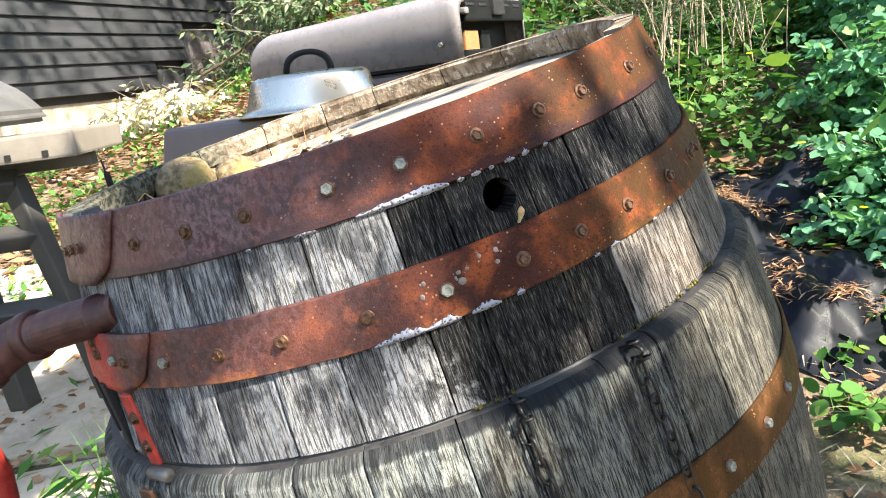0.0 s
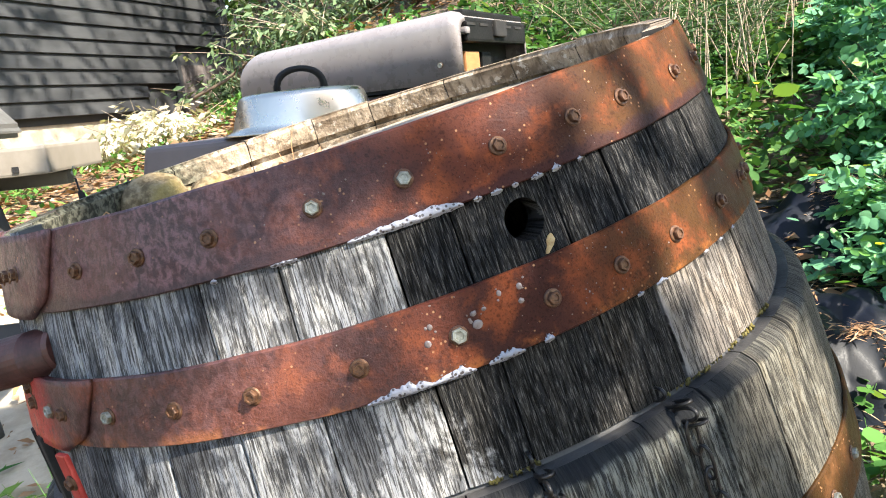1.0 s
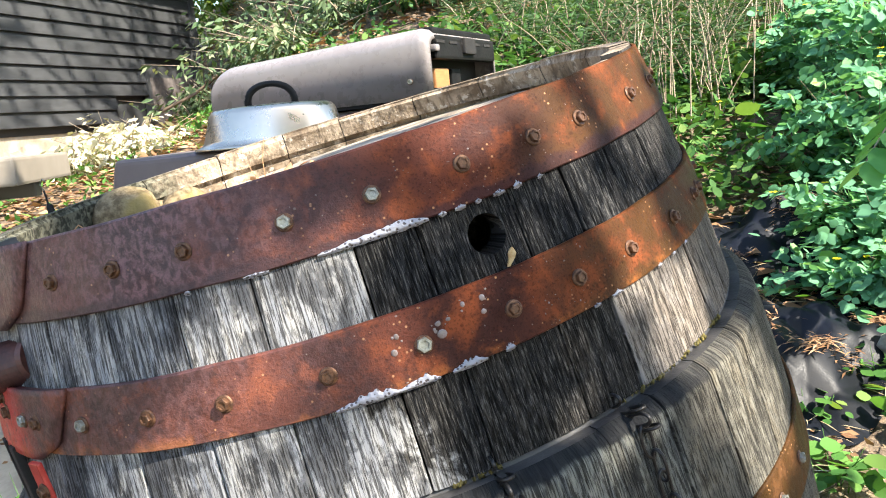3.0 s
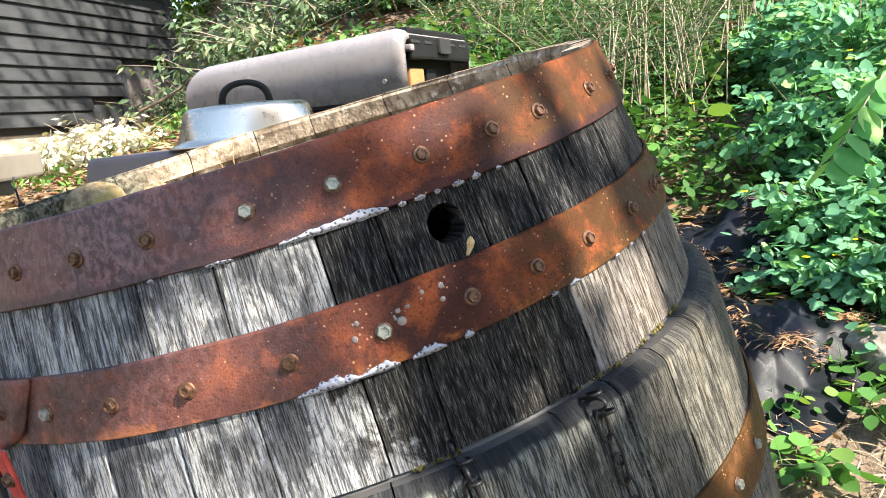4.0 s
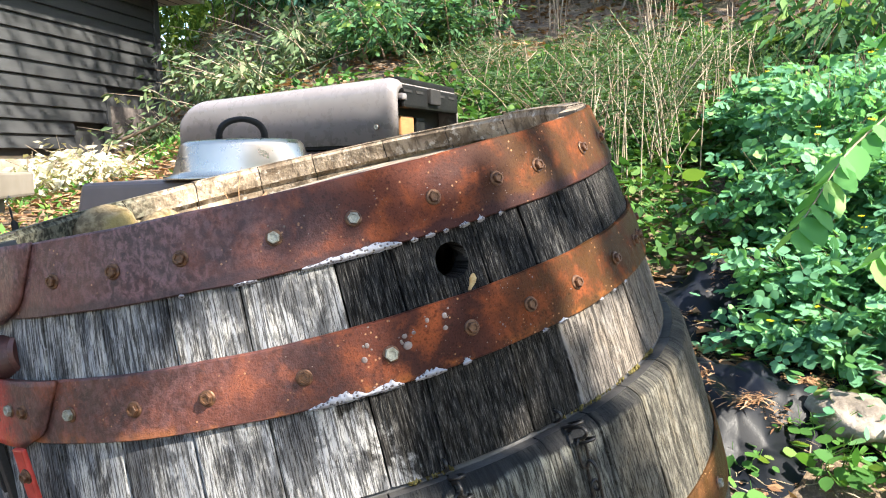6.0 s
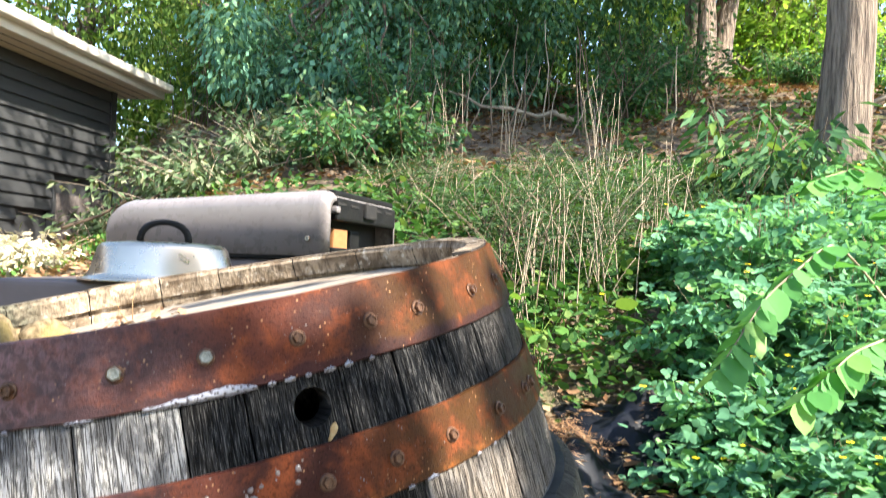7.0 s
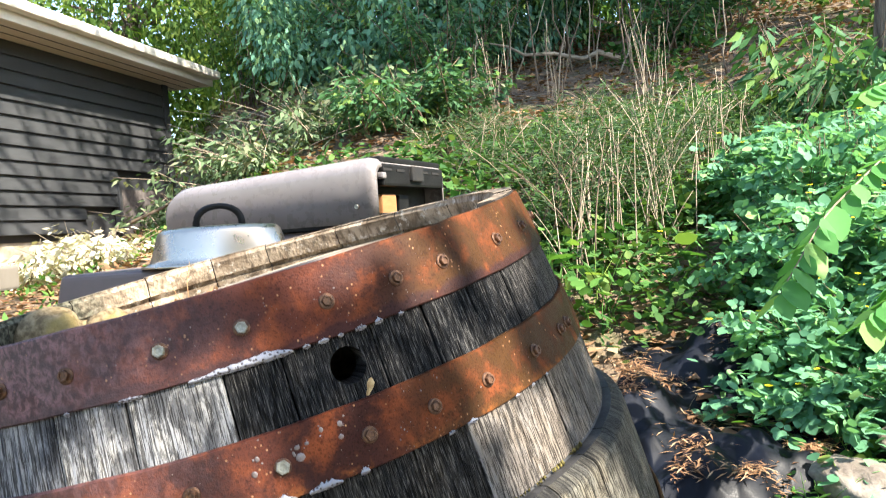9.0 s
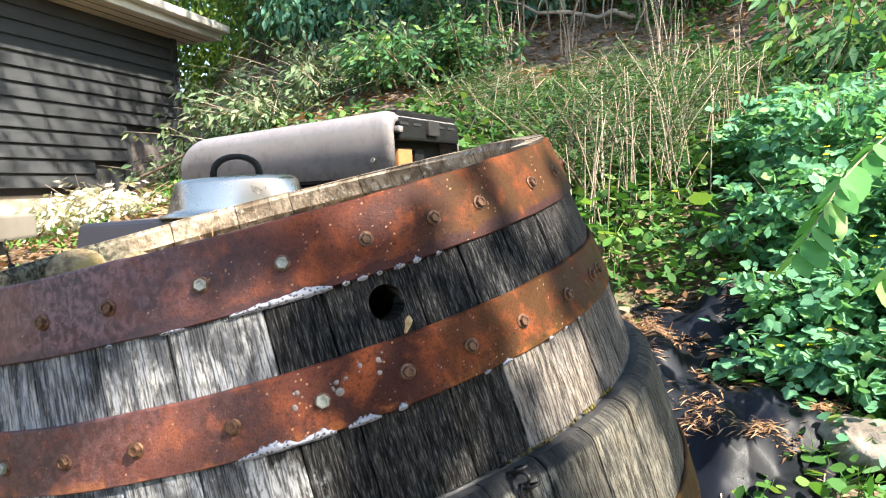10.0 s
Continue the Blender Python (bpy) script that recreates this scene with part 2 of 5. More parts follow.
# ---- mesh tools ----
def mesh_from(name, verts, faces, mats, smooth=False, fmat=None):
    me = bpy.data.meshes.new(name)
    me.from_pydata([tuple(v) for v in verts], [], faces)
    for mt in (mats if isinstance(mats, (list, tuple)) else [mats]):
        me.materials.append(mt)
    if fmat is not None:
        me.polygons.foreach_set("material_index", fmat)
    if smooth:
        me.polygons.foreach_set("use_smooth", [True] * len(me.polygons))
    me.update()
    return me


def obj(name, me, parent=None, label="", loc=None):
    o = new(name, me)
    if parent is not None:
        o.parent = parent
    if loc is not None:
        o.location = loc
    if label:
        o["label"] = label
    return o


def part(name, bm, material, parent, label="", smooth=False):
    """One bmesh as one mesh object under a thing or a part."""
    bmesh.ops.recalc_face_normals(bm, faces=bm.faces)
    me = bpy.data.meshes.new(name)
    bm.to_mesh(me)
    bm.free()
    me.materials.append(material)
    if smooth:
        me.polygons.foreach_set("use_smooth", [True] * len(me.polygons))
    return obj(name, me, parent, label)


def empty(name, m=None):
    e = new(name)
    if m is not None:
        e.matrix_basis = m
    return e


def box_bm(cx, cy, cz, sx, sy, sz, bevel=0.0, segs=2, m=None):
    bm = bmesh.new()
    bmesh.ops.create_cube(bm, size=1, matrix=Matrix.Translation((cx, cy, cz)) @ Matrix.Diagonal((sx, sy, sz, 1)))
    if bevel:
        bmesh.ops.bevel(bm, geom=bm.edges[:], offset=bevel, segments=segs, affect="EDGES", profile=0.6)
    if m is not None:
        bm.transform(m)
    return bm


def tube(points, radii, sides=8, closed_ends=True):
    """Vertices and faces of a tube along points."""
    vs, fs = [], []
    pts = [Vector(p) for p in points]
    n = len(pts)
    ref = Vector((0.31, 0.17, 0.93))
    for k, p in enumerate(pts):
        d = (pts[min(k + 1, n - 1)] - pts[max(k - 1, 0)]).normalized()
        a = d.cross(ref)
        if a.length < 1e-3:
            a = d.cross(Vector((1, 0, 0)))
        a.normalize()
        b = d.cross(a)
        r = radii[k] if isinstance(radii, (list, tuple)) else radii
        for s in range(sides):
            w = 2 * math.pi * s / sides
            vs.append(p + a * (r * math.cos(w)) + b * (r * math.sin(w)))
    for k in range(n - 1):
        for s in range(sides):
            q = (s + 1) % sides
            fs.append((k * sides + s, k * sides + q, (k + 1) * sides + q, (k + 1) * sides + s))
    if closed_ends:
        fs.append(tuple(range(sides - 1, -1, -1)))
        fs.append(tuple(range((n - 1) * sides, n * sides)))
    return vs, fs


def joined(pieces):
    vs, fs = [], []
    for v, f in pieces:
        o = len(vs)
        vs += v
        fs += [tuple(i + o for i in face) for face in f]
    return vs, fs


def lathe(profile, sides=48, cap=True):
    """A turned shape about z from (radius, height) pairs."""
    vs, fs = [], []
    for r, z in profile:
        for s in range(sides):
            w = 2 * math.pi * s / sides
            vs.append((r * math.cos(w), r * math.sin(w), z))
    for k in range(len(profile) - 1):
        for s in range(sides):
            q = (s + 1) % sides
            fs.append((k * sides + s, k * sides + q, (k + 1) * sides + q, (k + 1) * sides + s))
    if cap:
        fs.append(tuple(range(sides - 1, -1, -1)))
        fs.append(tuple(range((len(profile) - 1) * sides, len(profile) * sides)))
    return vs, fs


# ---- ground ----
def sig(v):
    return 1 / (1 + np.exp(-np.clip(v, -30, 30)))


def ground_z(x, y):
    """Height of the ground: level by the barrel, rising to the yard and to the wooded slope."""
    x, y = np.asarray(x, float), np.asarray(y, float)
    base = 0.2 * np.log1p(np.exp(6 * (y - 0.15))) / 6 - 0.11 * np.log1p(np.exp(3 * (y - 3.2))) / 3
    h = np.log1p(np.exp(3 * (y - 1.3 + 0.35 * x))) / 3
    side = sig((x + 0.9) * 2.6 + 0.7 * np.maximum(y - 7.0, 0))
    h = h - np.log1p(np.exp(3 * (h - 9.9))) / 3
    far = np.clip(x - 3, 0, 2.3) * 0.12
    roof = np.minimum(0.22 * h * side + far * side, 8)
    return base + roof


def gz(x, y):
    return float(ground_z(x, y))


# ---- materials of the yard ----
SOIL = Mat("soil_and_litter")
_n1, _n2, _n3 = SOIL.noise(1.3, 5, 0.6), SOIL.noise(14, 6, 0.65), SOIL.noise(90, 4, 0.6)
_c = SOIL.mix(SOIL.ramp(_n2, 0.35, 0.65), (0.07, 0.052, 0.037), (0.18, 0.132, 0.09))
_c = SOIL.mix(SOIL.math("MULTIPLY", SOIL.ramp(_n1, 0.5, 0.62), 0.55), _c, (0.06, 0.085, 0.025))
_c = SOIL.mix(SOIL.math("MULTIPLY", SOIL.ramp(_n3, 0.5, 0.75), 0.5), _c, (0.33, 0.24, 0.15))
SOIL.bump(SOIL.math("ADD", _n2, SOIL.math("MULTIPLY", _n3, 0.4)), 0.8, 0.02)
SOIL = SOIL.done(_c, 0.95, 0, 0.2)
SLAB = plain_mat("concrete_slab", (0.36, 0.29, 0.205), (0.52, 0.44, 0.325), 7, 0.9, bump=0.3, dist=0.004)
STONE = plain_mat("lichened_stone", (0.12, 0.095, 0.075), (0.29, 0.25, 0.205), 7, 0.9, bump=0.8, dist=0.01)
SIDING = plain_mat("charcoal_siding", (0.036, 0.037, 0.038), (0.05, 0.0515, 0.053), 3, 0.5, bump=0.05, stretch=(1, 1, 5))
EAVE = plain_mat("cream_eave", (0.66, 0.6, 0.5), (0.76, 0.7, 0.6), 2, 0.55)
SOFFIT = plain_mat("cream_soffit", (0.62, 0.54, 0.42), (0.7, 0.62, 0.49), 2, 0.6)
ROOF = plain_mat("brown_shingle", (0.06, 0.05, 0.045), (0.13, 0.11, 0.1), 20, 0.95, bump=0.5)
BLOCK = plain_mat("foundation_block", (0.36, 0.3, 0.22), (0.52, 0.44, 0.33), 6, 0.9, bump=0.4, dist=0.005)
TAUPE = plain_mat("taupe_enamel", (0.19, 0.17, 0.168), (0.235, 0.212, 0.208), 4, 0.3, 0.1, bump=0.03, dist=0.001)
TAUPE_D = plain_mat("brown_plastic", (0.11, 0.085, 0.08), (0.135, 0.105, 0.1), 5, 0.5)
BLACKP = plain_mat("black_plastic", (0.005, 0.005, 0.005), (0.011, 0.0105, 0.01), 25, 0.6, spec=0.18)
PINE = plain_mat("orange_pine", (0.26, 0.11, 0.035), (0.4, 0.19, 0.07), 8, 0.7, stretch=(1, 1, 6))
STEEL = plain_mat("stainless_steel", (0.6, 0.52, 0.41), (0.68, 0.595, 0.47), 3, 0.3, 1.0, bump=0.02, dist=0.001)
GRILLG = plain_mat("grey_grill_metal", (0.1, 0.095, 0.088), (0.145, 0.137, 0.125), 6, 0.5, 0.2)
SHELFM = plain_mat("beige_shelf", (0.17, 0.145, 0.112), (0.23, 0.2, 0.16), 5, 0.6)
LEGM = plain_mat("dark_resin_leg", (0.03, 0.028, 0.024), (0.05, 0.046, 0.04), 8, 0.55)
TARP = plain_mat("black_ground_cloth", (0.004, 0.0047, 0.0065), (0.008, 0.0098, 0.0155), 6, 0.45, spec=0.14, bump=0.12, dist=0.004, fine=300)

# ---- barrel ----
AXIS = Vector((-0.19279, -0.04939, 0.98000))
BX = Vector((0.96903, 0.14749, 0.19807))
BY = Vector((-0.15432, 0.98783, 0.01943))
TOP = Vector((0, 0, 0.90))
BASE = 0.88
BM = Matrix((( BX.x, BY.x, AXIS.x, 0), (BX.y, BY.y, AXIS.y, 0), (BX.z, BY.z, AXIS.z, 0), (0, 0, 0, 1)))
BM = Matrix.Translation(TOP - AXIS * BASE) @ BM
UP = (0, 0, BASE)
barrel = tagged(empty("barrel", BM), "weathered oak barrel with rusty bolted iron hoops, leaning on soil", "barrel")


def wood_r(z):
    """Outer radius of the upper staves."""
    return 0.3365 - 0.335 * (z + 0.34) ** 2


def low_r(z):
    """Outer radius of the lower staves, which stand proud below the cut."""
    return 0.362 - 0.26 * (z + 0.44) ** 2


def stave(name, a0, a1, zs, rf, thick, mats, parent, proud=0.0, hole=None, gap=0.0006, inner=None):
    """A single bent stave between two azimuths, edges eased, with an optional round hole."""
    n = 9
    vs, fs, fm = [], [], []
    mid = (a0 + a1) / 2
    cols = [a0 + (a1 - a0) * k / (n - 1) for k in range(n)]
    for z in zs:
        r = rf(z) + proud
        g = gap / r
        for k, a in enumerate(cols):
            aa = min(max(a, a0 + g), a1 - g)
            dip = 0.0011 if k in (0, n - 1) else (0.0 if 1 < k < n - 2 else 0.0002)
            if k == 1:
                aa = a0 + g + 0.0018 / r
            if k == n - 2:
                aa = a1 - g - 0.0018 / r
            vs.append((math.cos(aa) * (r - dip), math.sin(aa) * (r - dip), z))
    m = len(zs)
    for i in range(m - 1):
        for k in range(n - 1):
            fs.append((i * n + k, i * n + k + 1, (i + 1) * n + k + 1, (i + 1) * n + k))
            fm.append(0)
    o = len(vs)
    for z in zs:
        r = rf(z) + proud - thick
        if inner:
            r = inner(z)
        for a in (a0 + gap / r, mid, a1 - gap / r):
            vs.append((math.cos(a) * r, math.sin(a) * r, z))
    for i in range(m - 1):
        for k in range(2):
            fs.append((o + i * 3 + k, o + (i + 1) * 3 + k, o + (i + 1) * 3 + k + 1, o + i * 3 + k + 1))
            fm.append(1)
        fs.append((i * n, (i + 1) * n, o + (i + 1) * 3, o + i * 3))
        fm.append(0)
        fs.append((i * n + n - 1, o + i * 3 + 2, o + (i + 1) * 3 + 2, (i + 1) * n + n - 1))
        fm.append(0)
    for i, flip in ((0, False), (m - 1, True)):
        top = [i * n + k for k in range(n)] + [o + i * 3 + 2, o + i * 3 + 1, o + i * 3]
        fs.append(tuple(top if flip else top[::-1]))
        fm.append(1 if flip else 0)
    me = mesh_from(name, vs, fs, mats, fmat=fm)
    if hole:
        az, hz, hr = hole
        bm = bmesh.new()
        bm.from_mesh(me)
        me2 = bpy.data.meshes.new("cutter")
        cb = bmesh.new()
        bmesh.ops.create_cone(cb, cap_ends=True, segments=40, radius1=hr, radius2=hr, depth=0.2,
                              matrix=Matrix.Translation((math.cos(az) * rf(hz), math.sin(az) * rf(hz), hz)) @ Matrix.Rotation(az, 4, "Z") @ Matrix.Rotation(radians(90), 4, "Y"))
        cb.to_mesh(me2)
        cb.free()
        bm.free()
        tmp, cut = bpy.data.objects.new("tmp", me), bpy.data.objects.new("cut", me2)
        scene.collection.objects.link(tmp)
        scene.collection.objects.link(cut)
        md = tmp.modifiers.new("b", "BOOLEAN")
        md.operation, md.object, md.solver = "DIFFERENCE", cut, "EXACT"
        got = bpy.data.meshes.new_from_object(tmp.evaluated_get(bpy.context.evaluated_depsgraph_get()))
        bpy.data.objects.remove(tmp)
        bpy.data.objects.remove(cut)
        got.name = name
        me = got
    return obj(name, me, parent, loc=UP)


FRONT = [-148, -136, -125, -115, -105.5, -93.6, -86.4, -74.3, -66.1, -57.4, -48, -39]
cuts = list(FRONT)
rng = random.Random(5)
while cuts[-1] < 360 - 148 - 21:
    cuts.append(cuts[-1] + rng.uniform(15, 21))
cuts.append(360 - 148)
RIM = 0.029


def inside(z):
    """Inner wall of the chime with the croze groove cut round it."""
    r = wood_r(z) - 0.021
    if z > RIM - 0.006:
        r += 0.004
    if abs(z - 0.0) < 0.0032:
        r += 0.006
    return r


ups = [-0.176, -0.172, -0.15, -0.11, -0.07, -0.03, -0.0035, -0.003, 0.003, 0.0035, 0.012, RIM - 0.0065, RIM - 0.002, RIM]
for k, (p, q) in enumerate(zip(cuts, cuts[1:])):
    hole = (radians(-78.7), -0.0445, 0.0125) if p == -86.4 else None
    dz = rng.uniform(-0.002, 0.001) - (0.0045 if p < -42 else 0.0)
    zz = ups[:-2] + [RIM - 0.002 + dz, RIM + dz]
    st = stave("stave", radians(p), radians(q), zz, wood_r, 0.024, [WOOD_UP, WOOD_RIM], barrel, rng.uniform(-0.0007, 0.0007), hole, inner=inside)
lows = [-0.88, -0.75, -0.6, -0.45, -0.35, -0.3, -0.25, -0.215, -0.2, -0.19, -0.187, -0.1845, -0.1825, -0.181, -0.1795]


def low_lip(z):
    r = low_r(z)
    if z > -0.19:
        r -= 0.0095 * ((z + 0.19) / 0.0105) ** 2
    return r


for k, (p, q) in enumerate(zip(cuts, cuts[1:])):
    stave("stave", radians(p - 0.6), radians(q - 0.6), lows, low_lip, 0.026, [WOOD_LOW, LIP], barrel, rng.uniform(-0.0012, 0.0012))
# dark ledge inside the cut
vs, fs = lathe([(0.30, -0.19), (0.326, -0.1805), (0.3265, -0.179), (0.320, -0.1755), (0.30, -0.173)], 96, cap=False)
obj("ledge", mesh_from("ledge", vs, fs, LIP, True), barrel, "dark ledge at the cut", UP)
# moss in the cut
pieces = []
for k in range(110):
    a = radians(rng.choice([rng.uniform(-70, -46), rng.uniform(-70, -46), rng.uniform(-92, -86)]))
    r, s = 0.325 + rng.uniform(-0.002, 0.004), rng.uniform(0.0008, 0.002)
    v, f = lathe([(s * 0.3, -s * 0.6), (s, 0), (s * 0.3, s * 0.6)], 5)
    pieces.append(([(x + math.cos(a) * r, y + math.sin(a) * r, z - 0.1768 + rng.uniform(-0.002, 0.002)) for x, y, z in v], f))
vs, fs = joined(pieces)
obj("moss", mesh_from("moss", vs, fs, MOSS, True), barrel, "yellow-green moss in the joint", UP)["kind"] = "stuff"


def hoop(name, z0, z1, rf, mat, th, label):
    """A closed iron band with rolled edges and a slight wave."""
    sides, vs, fs = 180, [], []
    h = z1 - z0
    prof = [(0, 0.0012), (0.02, 0.0), (0.06, 0.0), (0.35, 0.0), (0.65, 0.0), (0.94, 0.0), (0.98, 0.0), (1, 0.0012)]
    for s in range(sides):
        a = 2 * math.pi * s / sides
        w = 0.0007 * noise.noise((math.cos(a) * 5, math.sin(a) * 5, z0 * 9))
        wz = 0.0009 * noise.noise((math.cos(a) * 7, math.sin(a) * 7, 3 + z0))
        for u, dip in prof:
            z = z0 + h * u
            r = rf(z) + th - dip + w
            vs.append((math.cos(a) * r, math.sin(a) * r, z + wz))
        for u in (1, 0):
            z = z0 + h * u
            r = rf(z) + 0.0005
            vs.append((math.cos(a) * r, math.sin(a) * r, z + wz))
    n = len(prof) + 2
    for s in range(sides):
        q = (s + 1) % sides
        for k in range(n):
            j = (k + 1) % n
            fs.append((s * n + k, q * n + k, q * n + j, s * n + j))
    o = obj(name, mesh_from(name, vs, fs, mat, True), barrel, label, UP)
    o.data.set_sharp_from_angle(angle=radians(24))
    return o


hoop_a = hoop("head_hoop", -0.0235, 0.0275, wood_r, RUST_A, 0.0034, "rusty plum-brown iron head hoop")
hoop_b = hoop("quarter_hoop", -0.1115, -0.0675, wood_r, RUST_B, 0.0034, "rusty orange-brown iron hoop")
hoop_c = hoop("bilge_hoop", -0.326, -0.282, low_r, RUST_C, 0.0034, "brown iron hoop with zinc bolts")
hoop_d = hoop("bilge_hoop", -0.60, -0.556, low_r, RUST_C, 0.0034, "brown iron hoop")
hoop_e = hoop("head_hoop", -0.875, -0.83, low_r, RUST_C, 0.0034, "brown iron hoop at the foot")


def bolt_mesh(name, mat, r_head=0.0041, tall=0.0042):
    """Flanged hex bolt, axis along +x, with a dished head."""
    pieces = []
    vs, fs = lathe([(0.0056, 0), (0.0056, 0.0008), (0.0050, 0.0013), (0.0042, 0.0014)], 20)
    pieces.append((vs, fs))
    prof = [(r_head, 0.0014), (r_head, tall - 0.0008), (r_head * 0.9, tall), (r_head * 0.62, tall), (r_head * 0.55, tall - 0.0009)]
    pieces.append(lathe(prof, 6))
    rim_faces = len(pieces[0][1])
    vs, fs = joined(pieces)
    vs = [(z, x, y) for x, y, z in vs]
    return mesh_from(name, vs, fs, [RUST_BOLT, mat], fmat=[0] * rim_faces + [1] * (len(fs) - rim_faces))


BOLT_R, BOLT_Z = bolt_mesh("bolt", RUST_BOLT), bolt_mesh("bolt", ZINC, 0.0042)
BOLT_BIG = bolt_mesh("bolt", ZINC, 0.0048, 0.0036)


def bolt_at(az, z, rf, parent, me, extra=0.0):
    o = obj("bolt", me, parent)
    a = radians(az)
    slope = math.atan((rf(z + 0.01) - rf(z - 0.01)) / 0.02)
    o.matrix_basis = Matrix.Rotation(a, 4, "Z") @ Matrix.Translation((rf(z) + 0.0033 + extra, 0, z)) @ Matrix.Rotation(slope, 4, "Y") @ Matrix.Rotation(rng.uniform(0, 1), 4, "X")
    return o


A_BOLTS = [(-131.6, 0), (-121.4, 1), (-111.8, 0), (-99.9, 2), (-89.9, 2), (-78.9, 0), (-68.6, 0), (-60.2, 0), (-46.4, 0), (-35, 0)]
for az, kind in A_BOLTS:
    bolt_at(az, 0.0, wood_r, hoop_a, (BOLT_R, BOLT_R, BOLT_Z)[kind])
B_BOLTS = [(-131.7, 3), (-121.5, 0), (-111.8, 0), (-100.2, 0), (-89.8, 4), (-79.2, 0), (-70.0, 0), (-60.8, 0), (-49.4, 0), (-39, 0), (-35, 0)]
for az, kind in B_BOLTS:
    bolt_at(az, -0.0905, wood_r, hoop_b, {0: BOLT_R, 3: BOLT_Z, 4: BOLT_BIG}[kind])
for az in (-44, -53, -63, -73, -83, -93, -103, -113, -123, -133):
    bolt_at(az, -0.304, low_r, hoop_c, BOLT_Z)
for az in range(-20, 200, 12):
    bolt_at(az, 0.0, wood_r, hoop_a, BOLT_R)
    bolt_at(az, -0.0905, wood_r, hoop_b, BOLT_R)


def flap(parent, a0, a1, z0, z1, rf, mat, label):
    """The lapped hoop end with a rounded lower corner."""
    vs, fs, n = [], [], 14
    for i in range(n + 1):
        u = i / n
        z = z0 + (z1 - z0) * u
        end = a1 + 5.0 * u - 4.0 * max(0, 1 - u / 0.3) ** 2
        for k in range(n + 1):
            a = radians(a0 + (end - a0) * k / n)
            lift = 0.0074 if k < n else 0.0066
            r = rf(z) + lift
            vs.append((math.cos(a) * r, math.sin(a) * r, z + (0.0015 if i == n else -0.0015 if i == 0 else 0)))
    for i in range(n):
        for k in range(n):
            j = i * (n + 1) + k
            fs.append((j, j + 1, j + n + 2, j + n + 1))
    o = obj("lapped_end", mesh_from("lapped_end", vs, fs, mat, True), parent, label)
    md = o.modifiers.new("s", "SOLIDIFY")
    md.thickness, md.offset = 0.003, -1
    return o


flap(hoop_a, -172, -140, -0.025, 0.0275, wood_r, RUST_A, "lapped end of the hoop")
flap(hoop_b, -172, -138, -0.1135, -0.0675, wood_r, RUST_B, "lapped end with red paint")
for az, z in ((-146.5, 0.004), (-150, 0.003), (-154, 0.001)):
    bolt_at(az, z, wood_r, hoop_a, BOLT_R, 0.0035)
for az, z in ((-140.5, -0.088), (-144, -0.0875), (-150, -0.085), (-151, -0.075)):
    bolt_at(az, z, wood_r, hoop_b, BOLT_R if az != -144 else BOLT_Z, 0.0035)

# hinge of the cut lid, at the side
hinge = part("hinge", box_bm(0.3345, 0, -0.142, 0.004, 0.014, 0.064, 0.0015, 2, Matrix.Rotation(radians(-140.0), 4, "Z")), REDPAINT, barrel, "worn red hinge strap with rusty bolts")
hinge.location = UP
for z in (-0.13, -0.156):
    o = obj("bolt", BOLT_R, hinge)
    o.matrix_basis = Matrix.Rotation(radians(-139.5), 4, "Z") @ Matrix.Translation((0.3365, 0, z))
vs, fs = tube([(0.341, -0.012, -0.178), (0.341, 0.012, -0.178)], 0.0055, 16)
o = obj("hinge_pin", mesh_from("hinge_pin", vs, fs, GRILLG, True), hinge, "grey steel hinge knuckle")
o.matrix_basis = Matrix.Rotation(radians(-138), 4, "Z")
o = part("hinge_leaf", box_bm(0.3555, 0, -0.22, 0.004, 0.017, 0.075, 0.0015, 2, Matrix.Rotation(radians(-138.5), 4, "Z")), RUST_C, hinge, "rusty lower hinge leaf")
# split slats behind the hinge
for az, z0, z1, tilt in ((-152, -0.18, -0.112, 0), (-157, -0.165, -0.112, 0)):
    o = part("slat", box_bm(0.3255, 0, (z0 + z1) / 2, 0.006, 0.014, z1 - z0, 0.0015, 2, Matrix.Rotation(radians(az), 4, "Z")), DARK, barrel, "dark strip nailed to the staves")
    o.location = UP

# pipe stub with elbow
pipe = empty("pipe_fitting")
pipe.parent, pipe.location = barrel, UP
pipe["label"] = "rusty threaded pipe with elbow screwed into the barrel"
P0, P1 = Vector((-0.246, -0.172, -0.052)), Vector((-0.332, -0.123, -0.0585))
D = (P1 - P0).normalized()
P0 = P0 - D * 0.008
pts, rad = [], []
for k in range(61):
    u = k / 60
    q = P0 + (P1 - P0) * u
    thread = (0.06 < u < 0.27 or u > 0.86)
    pts.append(q)
    rad.append(0.0158 + 0.0012 * min(1, u * 2) + (0.0009 * (1 if k % 2 else -1) if thread else 0.0008))
vs, fs = tube(pts, rad, 28)
obj("pipe", mesh_from("pipe", vs, fs, PIPE, False), pipe)
side = Vector((-0.7, -0.35, -0.3)).normalized()
pts, rad = [], []
for k in range(15):
    u = k / 14
    w = u * math.pi / 2
    c = P1 + D * (0.01 + 0.02 * math.sin(w)) + side * (0.02 * (1 - math.cos(w)))
    pts.append(c)
    rad.append(0.0205)
pts = [P1 - D * 0.004, P1 - D * 0.003, P1 + D * 0.008, P1 + D * 0.0085] + pts + [pts[-1] + side * 0.004, pts[-1] + side * 0.0045, pts[-1] + side * 0.015]
rad = [0.019, 0.0222, 0.0222, 0.0206] + rad + [0.0206, 0.0222, 0.0222]
vs, fs = tube(pts, rad, 28)
